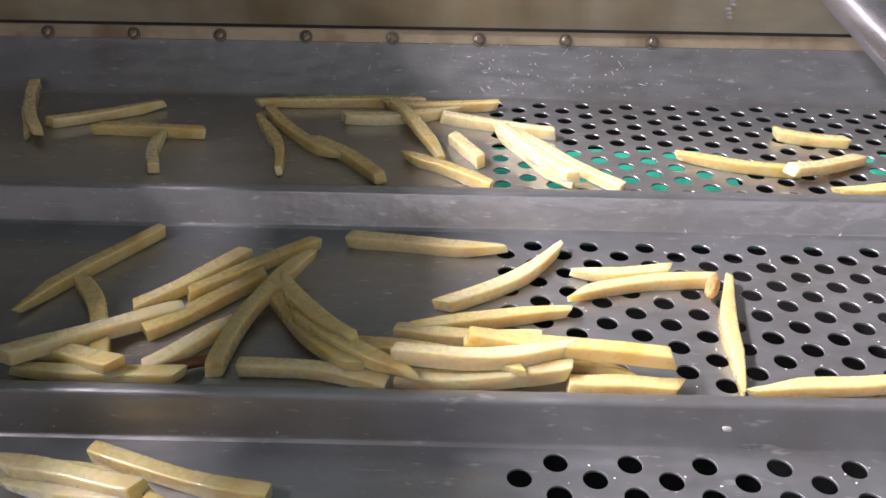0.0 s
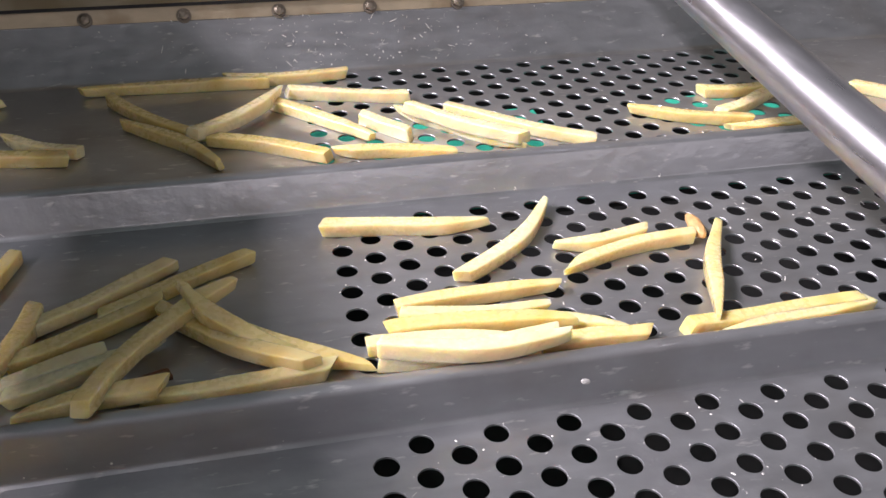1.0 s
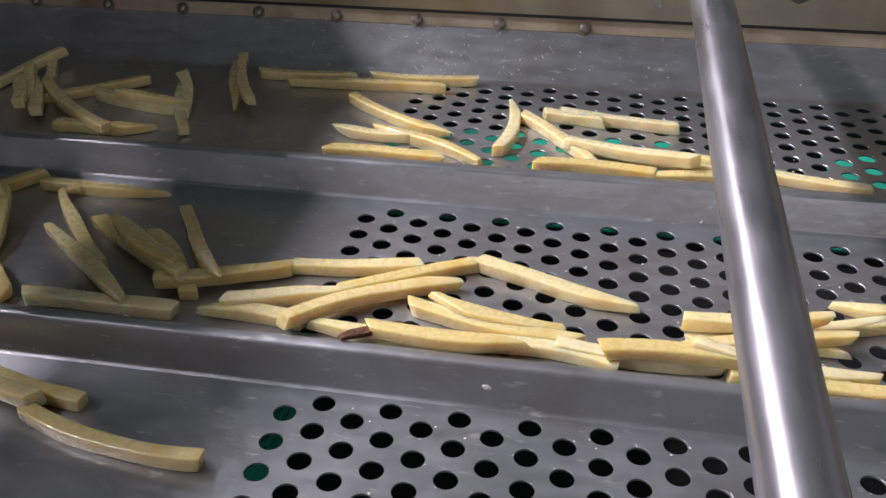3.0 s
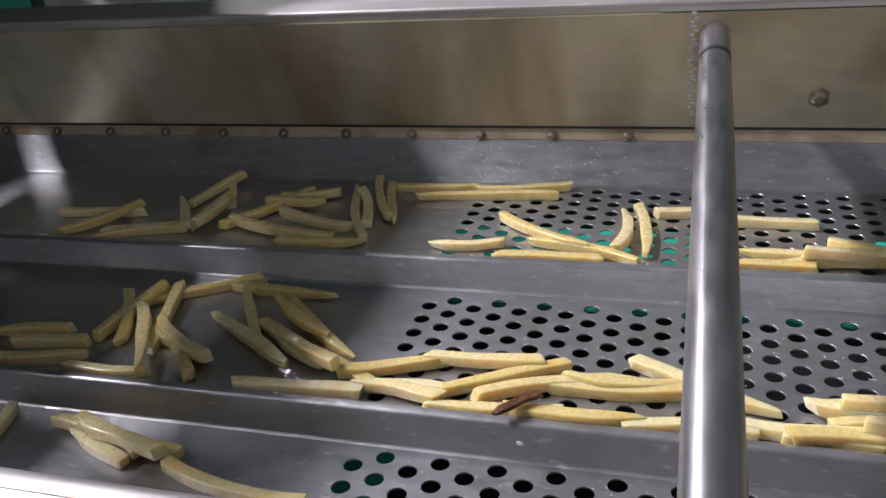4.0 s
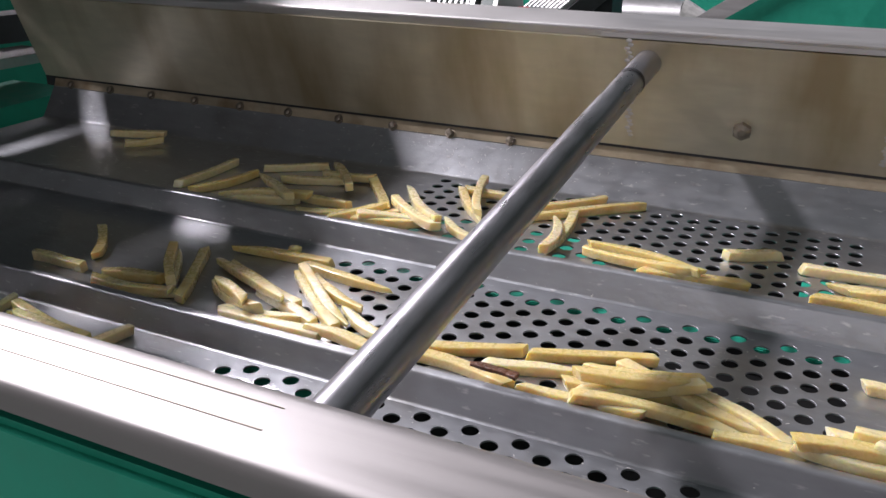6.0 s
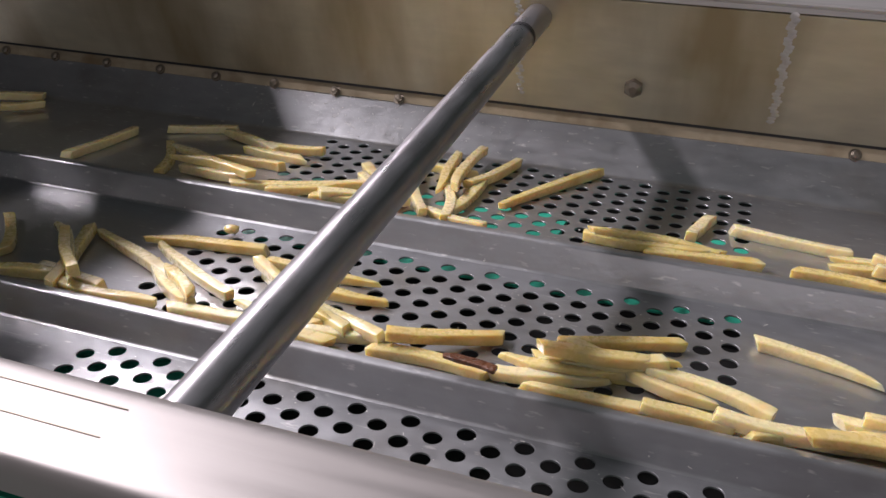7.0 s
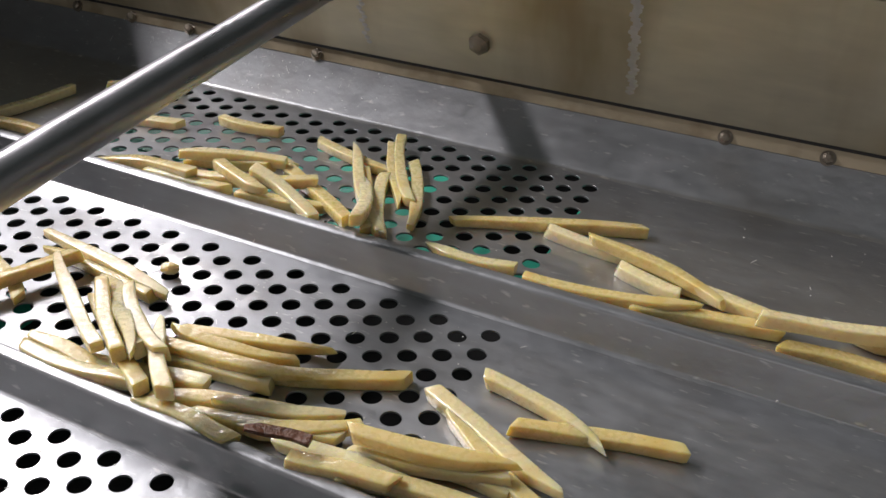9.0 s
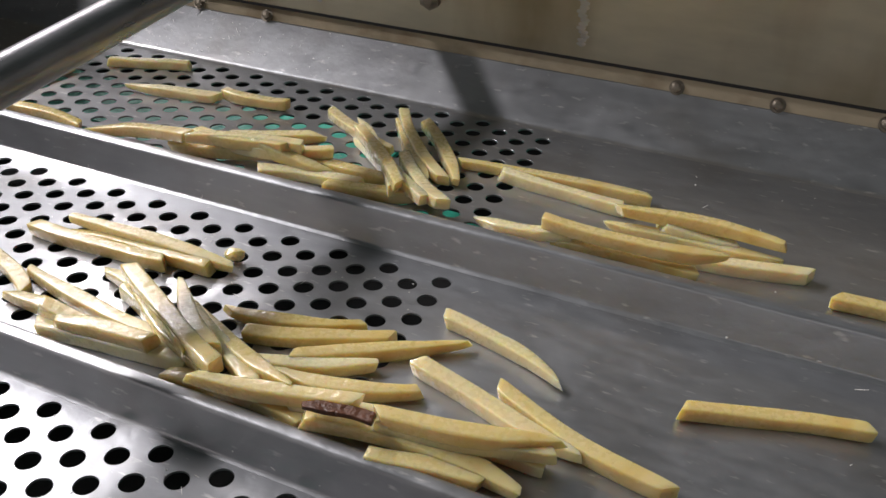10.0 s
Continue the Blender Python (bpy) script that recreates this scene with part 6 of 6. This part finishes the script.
    slide(potato_strip(0.049), [(0, -0.4300, -0.0859, 0.0032, 9.1, -0.0), (1, -0.3781, -0.0859, 0.0032, 9.1, -0.0), (2, -0.3181, -0.0859, 0.0032, 9.1, -0.0), (3.5, -0.2441, -0.0859, 0.0032, 9.1, -0.0), (4.5, -0.1982, -0.0859, 0.0032, 9.1, -0.0), (5, -0.2175, -0.0890, 0.0032, 8.7, -0.0), (6, -0.1785, -0.0952, 0.0032, -2.0, -0.0), (7.5, 0.0320, -0.1000, 0.0032, -15.9, -0.0), (8.5, 0.1345, -0.0830, 0.0032, -34.9, -0.0), (9.2, 0.1905, -0.0860, 0.0097, -30.7, -14.8), (10, 0.2185, -0.0830, 0.0032, -25.9, -0.0)])
    slide(potato_strip(0.069), [(0, -0.4286, -0.1036, 0.0032, 10.8, -0.0), (1, -0.3686, -0.1036, 0.0032, 10.8, -0.0), (2, -0.3086, -0.1036, 0.0032, 10.8, -0.0), (3.5, -0.2349, -0.1036, 0.0032, 10.8, -0.0), (4.5, -0.1890, -0.1036, 0.0032, 10.8, -0.0), (5, -0.1595, -0.1037, 0.0032, 10.7, -0.0), (6, -0.1005, -0.1058, 0.0032, 7.0, -0.0), (7.5, 0.0370, -0.1100, 0.0032, 0.0, -0.0), (8.5, 0.1330, -0.1037, 0.0032, 10.6, -0.0), (9.2, 0.1855, -0.1145, 0.0056, 0.9, -3.9), (10, 0.2135, -0.1025, 0.0061, 5.8, 4.8)])
    slide(potato_strip(0.058), [(0, -0.3552, -0.0545, 0.0073, -66.9, 8.1), (1, -0.2947, -0.0545, 0.0073, -66.9, 8.1), (2, -0.2342, -0.0545, 0.0073, -66.9, 8.1), (3.5, -0.1680, -0.0545, 0.0073, -66.9, 8.1), (4.5, -0.1960, -0.0530, 0.0032, -52.6, -0.0), (5, -0.1820, -0.0610, 0.0059, -47.1, -5.3), (6, -0.1805, -0.0555, 0.0032, -47.3, -0.0), (7.5, -0.0610, -0.0690, 0.0032, -48.5, -0.0), (8.5, 0.0525, -0.0700, 0.0032, -23.0, -0.0), (9.2, 0.0895, -0.0756, 0.0032, -21.7, -0.0), (10, 0.1317, -0.0820, 0.0032, -20.1, -0.0)])
    slide(potato_strip(0.061), [(0, -0.3552, -0.0843, 0.0032, -56.4, -0.0), (1, -0.2947, -0.0843, 0.0032, -56.4, -0.0), (2, -0.2342, -0.0843, 0.0032, -56.4, -0.0), (3.5, -0.1680, -0.0843, 0.0054, -56.4, -4.1), (4.5, -0.0960, -0.0715, 0.0032, 9.5, -0.0), (5, -0.0685, -0.0805, 0.0032, -2.9, -0.0), (6, 0.0065, -0.0860, 0.0032, -22.3, -0.0), (7.5, 0.1680, -0.0910, 0.0064, -24.2, -6.1), (8.5, 0.1975, -0.0785, 0.0032, 0.9, -0.0), (9.2, 0.2325, -0.0885, 0.0032, 7.5, -0.0), (10, 0.2640, -0.0935, 0.0089, -28.7, -0.0)])
    slide(potato_strip(0.061), [(0, -0.3552, -0.0773, 0.0128, -56.4, -0.0), (1, -0.2947, -0.0773, 0.0128, -56.4, -0.0), (2, -0.2342, -0.0773, 0.0128, -56.4, -0.0), (3.5, -0.1680, -0.0773, 0.0135, -56.4, -0.0), (4.5, -0.0865, -0.0880, 0.0032, -11.2, -0.0), (5, -0.0565, -0.0965, 0.0054, -10.2, -4.1), (6, -0.0295, -0.0935, 0.0058, -26.1, -4.8), (7.5, 0.0515, -0.0835, 0.0032, -39.6, -0.0), (8.5, 0.1435, -0.0780, 0.0082, -44.2, -9.2), (9.2, 0.1925, -0.0825, 0.0135, -28.7, -0.0), (10, 0.2205, -0.0795, 0.0075, -23.9, -0.0)])
    slide(potato_strip(0.061), [(0, -0.2617, -0.0675, 0.0075, -34.2, -0.0), (1, -0.1924, -0.0675, 0.0075, -34.2, -0.0), (2, -0.1444, -0.0675, 0.0075, -34.2, -0.0), (3.5, -0.0755, -0.0675, 0.0135, -34.2, -0.0), (4.5, -0.0595, -0.0330, 0.0074, -31.2, 7.8), (5, -0.0455, -0.0390, 0.0032, -16.8, -0.0), (6, 0.0225, -0.0565, 0.0032, -26.0, -0.0), (7.5, 0.1465, -0.0600, 0.0032, 10.3, -0.0), (8.5, 0.2060, -0.0640, 0.0032, 16.4, -0.0), (9.2, 0.2305, -0.0715, 0.0061, 12.4, 5.4), (10, 0.2760, -0.0600, 0.0032, 18.4, -0.0)])
    slide(potato_strip(0.054), [(0, -0.2617, -0.0605, 0.0032, -34.2, -0.0), (1, -0.1924, -0.0605, 0.0032, -34.2, -0.0), (2, -0.1444, -0.0605, 0.0054, -34.2, 4.6), (3.5, -0.0755, -0.0605, 0.0075, -34.2, -0.0), (4.5, -0.0370, -0.0950, 0.0032, -17.7, -0.0), (5, 0.0000, -0.1020, 0.0061, -4.2, -6.1), (6, 0.0615, -0.0870, 0.0032, -26.0, -0.0), (7.5, 0.1045, -0.0990, 0.0032, 0.0, -0.0), (8.5, 0.1720, -0.0925, 0.0135, -44.3, -0.0), (9.2, 0.2145, -0.0965, 0.0118, -45.0, -0.0), (10, 0.2435, -0.0860, 0.0132, -36.6, -0.0)])
    slide(potato_strip(0.067), [(0, -0.2380, -0.1644, -0.0105, -77.6, -0.0), (1, -0.2280, -0.1644, -0.0105, -77.6, -0.0), (2, -0.2180, -0.1644, -0.0105, -77.6, -0.0), (3.5, -0.2030, -0.1644, -0.0105, -77.6, -0.0), (4.5, -0.1930, -0.1644, -0.0105, -77.6, -0.0), (5, -0.1885, -0.1647, -0.0105, -85.1, -0.0), (6, -0.1785, -0.1647, -0.0105, -85.1, -0.0), (7.5, -0.1635, -0.1647, -0.0105, -85.1, -0.0), (8.5, -0.1535, -0.1647, -0.0105, -85.1, -0.0), (9.2, -0.1465, -0.1647, -0.0105, -85.1, -0.0), (10, -0.1385, -0.1647, -0.0105, -85.1, -0.0)])
    slide(potato_strip(0.065), [(0, -0.4300, 0.0600, 0.0265, 52.0, -0.0), (1, -0.4300, 0.0600, 0.0188, 52.0, -4.6), (2, -0.3785, 0.0600, 0.0188, 52.0, -4.6), (3.5, -0.3040, 0.0600, 0.0188, 52.0, -4.6), (4.5, -0.2459, 0.0600, 0.0188, 52.0, -4.6), (5, -0.2150, 0.0600, 0.0194, 52.0, -5.7), (6, -0.1585, 0.0640, 0.0162, 72.4, -0.0), (7.5, -0.0690, 0.0585, 0.0162, 145.0, -0.0), (8.5, -0.0610, 0.0410, 0.0162, 182.7, -0.0), (9.2, -0.0129, 0.0382, 0.0162, 179.8, -0.0), (10, 0.0420, 0.0350, 0.0162, 176.5, -0.0)])
    slide(potato_strip(0.054), [(0, -0.4116, 0.0715, 0.0265, 121.6, -0.0), (1, -0.3516, 0.0715, 0.0248, 121.6, -0.0), (2, -0.2916, 0.0715, 0.0248, 121.6, -0.0), (3.5, -0.2165, 0.0715, 0.0248, 121.6, -0.0), (4.5, -0.1620, 0.0745, 0.0184, 42.1, 4.5), (5, -0.1390, 0.0935, 0.0162, 20.6, -0.0), (6, -0.0950, 0.0980, 0.0162, 19.0, -0.0), (7.5, 0.0225, 0.0980, 0.0162, -12.9, -0.0), (8.5, 0.0940, 0.0850, 0.0162, 9.5, -0.0), (9.2, 0.1410, 0.0705, 0.0162, 24.1, -0.0), (10, 0.1815, 0.0720, 0.0162, 28.1, -0.0)])
    slide(potato_strip(0.059), [(0, -0.0850, -0.0755, 0.0135, -51.1, -0.0), (1, -0.0480, -0.0818, 0.0094, -40.5, 11.8), (2, 0.0120, -0.0917, 0.0054, -21.5, 4.2), (3.5, 0.1040, -0.0875, 0.0054, -2.6, 4.2), (4.5, 0.1445, -0.0770, 0.0054, 13.7, 4.2), (5, 0.1740, -0.0835, 0.0054, 15.2, 4.2), (6, 0.2280, -0.0865, 0.0123, 14.3, -0.0), (7.5, 0.2425, -0.0945, 0.0032, 3.8, -0.0), (8.5, 0.2415, -0.0915, 0.0032, 20.9, -0.0), (9.2, 0.2935, -0.1035, 0.0058, 21.0, -5.0), (10, 0.3165, -0.0875, 0.0032, 14.2, -0.0)])
    slide(potato_strip(0.071), [(0, -0.4300, 0.0450, 0.0194, 19.8, -5.2), (1, -0.3951, 0.0450, 0.0162, 19.8, -0.0), (2, -0.3351, 0.0450, 0.0162, 19.8, -0.0), (3.5, -0.2607, 0.0450, 0.0162, 19.8, -0.0), (4.5, -0.2025, 0.0450, 0.0162, 19.8, -0.0), (5, -0.1665, 0.0436, 0.0205, 19.3, -0.0), (6, -0.1040, 0.0438, 0.0205, 19.7, -0.0), (7.5, -0.0040, 0.0442, 0.0260, -20.3, -0.0), (8.5, 0.0580, 0.0315, 0.0214, 9.0, -8.2), (9.2, 0.0900, 0.0325, 0.0191, -0.9, -4.6), (10, 0.1170, 0.0335, 0.0214, 0.7, -8.2)])
    slide(potato_strip(0.058), [(0, -0.3130, 0.0960, 0.0184, -66.5, 4.3), (1, -0.2517, 0.0960, 0.0184, -66.5, 4.3), (2, -0.1947, 0.0960, 0.0184, -66.5, 4.3), (3.5, -0.1135, 0.0960, 0.0184, -66.5, 4.3), (4.5, -0.0510, 0.1015, 0.0184, -67.0, 4.3), (5, -0.0385, 0.0695, 0.0162, -22.9, -0.0), (6, 0.0125, 0.0440, 0.0184, 18.1, 4.3), (7.5, 0.1010, 0.0430, 0.0184, 15.3, 4.3), (8.5, 0.1405, 0.0530, 0.0186, -8.5, 4.7), (9.2, 0.1885, 0.0366, 0.0211, -22.0, 9.6), (10, 0.2250, 0.0380, 0.0162, 10.3, -0.0)])
    slide(potato_strip(0.072), [(0, 0.0180, 0.0660, 0.0205, -61.2, -0.0), (1, 0.0750, 0.0573, 0.0205, -44.3, -0.0), (2, 0.0995, 0.0572, 0.0248, -44.0, -0.0), (3.5, 0.1780, 0.0465, 0.0194, -2.4, -5.1), (4.5, 0.3136, 0.0449, 0.0239, 9.5, 12.1), (5, 0.3446, 0.0449, 0.0210, 9.5, 7.6), (6, 0.3945, 0.0449, 0.0235, 9.5, 11.4), (7.5, 0.4395, 0.0449, 0.0232, 9.5, -0.0), (8.5, 0.4695, 0.0449, 0.0252, 9.5, -0.0), (9.2, 0.4620, 0.0445, 0.0263, 15.2, -0.0), (10, 0.4395, 0.0495, 0.0162, 9.1, -0.0)])
    slide(falling[0], [(0, -0.420, 0.12, 0.3255, 15, 0), (4.65, -0.400, 0.12, 0.3255, 15, 0), (4.75, -0.355, 0.12, 0.30, 25, 30), (4.85, -0.355, 0.12, 0.16, 40, 50), (5.0, -0.327, 0.12, 0.027, 80, 62), (5.1, -0.330, 0.12, 0.0180, 60, 10), (6, -0.305, 0.12, 0.0180, 45, 0), (8, -0.26, 0.12, 0.0180, 30, 0), (10, -0.2, 0.12, 0.0180, 20, 0)])
    slide(falling[1], [(0, -0.425, 0.20, 0.3255, -15, 0), (4.80, -0.400, 0.20, 0.3255, -15, 0), (4.9, -0.355, 0.20, 0.30, -10, 30), (5.0, -0.352, 0.19, 0.200, 0, 60), (5.15, -0.365, 0.15, 0.060, 30, 60), (5.25, -0.360, 0.14, 0.0185, 20, 0), (6, -0.33, 0.14, 0.0185, 20, 0), (8, -0.29, 0.14, 0.0185, 20, 0), (10, -0.24, 0.14, 0.0185, 20, 0)])
    slide(falling[2], [(0, -0.45, 0.10, 0.3255, 10, 0), (3.15, -0.405, 0.10, 0.3255, 10, 0), (3.3, -0.33, 0.11, 0.26, 20, 20), (3.5, -0.20, 0.12, 0.075, 35, 30), (3.6, -0.165, 0.12, 0.0175, 30, 0), (5, -0.11, 0.118, 0.0175, 12, 0), (7.5, 0.02, 0.112, 0.0175, 6, 0), (10, 0.14, 0.110, 0.0175, 3, 0)])
    slide(skin_piece, [(0, -0.13, -0.104, 0.0045, 20, 0), (2.2, -0.02, -0.106, 0.0045, 25, 0), (3.5, 0.055, -0.112, 0.009, 30, 0), (4.5, 0.092, -0.115, 0.0135, 60, 0), (5, 0.109, -0.115, 0.0140, 10, 0), (6, 0.158, -0.117, 0.0145, -5, 0), (7.5, 0.221, -0.116, 0.0145, -8, 0), (8.5, 0.256, -0.111, 0.0150, 5, 0), (9.2, 0.289, -0.114, 0.0150, 12, 0), (10, 0.328, -0.111, 0.0150, 9, 0)])
    slide(nub, [(0, -0.30, -0.009, 0.0042, 0, 0), (5, -0.08, -0.009, 0.0042, 0, 0), (7.5, 0.039, -0.009, 0.0042, 10, 0), (8.5, 0.116, -0.021, 0.0042, 20, 0), (9.2, 0.167, -0.033, 0.0042, 0, 0), (10, 0.223, -0.028, 0.0042, 0, 0)])
    slide(tip_piece, [(0, 0.092, -0.040, 0.0045, 70, 0), (0.5, 0.127, -0.046, 0.0045, 60, 0), (1, 0.163, -0.041, 0.0045, 85, 0), (1.5, 0.204, -0.037, 0.0045, 30, 0), (2, 0.247, -0.043, 0.0045, 20, 0), (4, 0.36, -0.045, 0.0045, 20, 0), (10, 0.70, -0.05, 0.0045, 20, 0)])


motions()
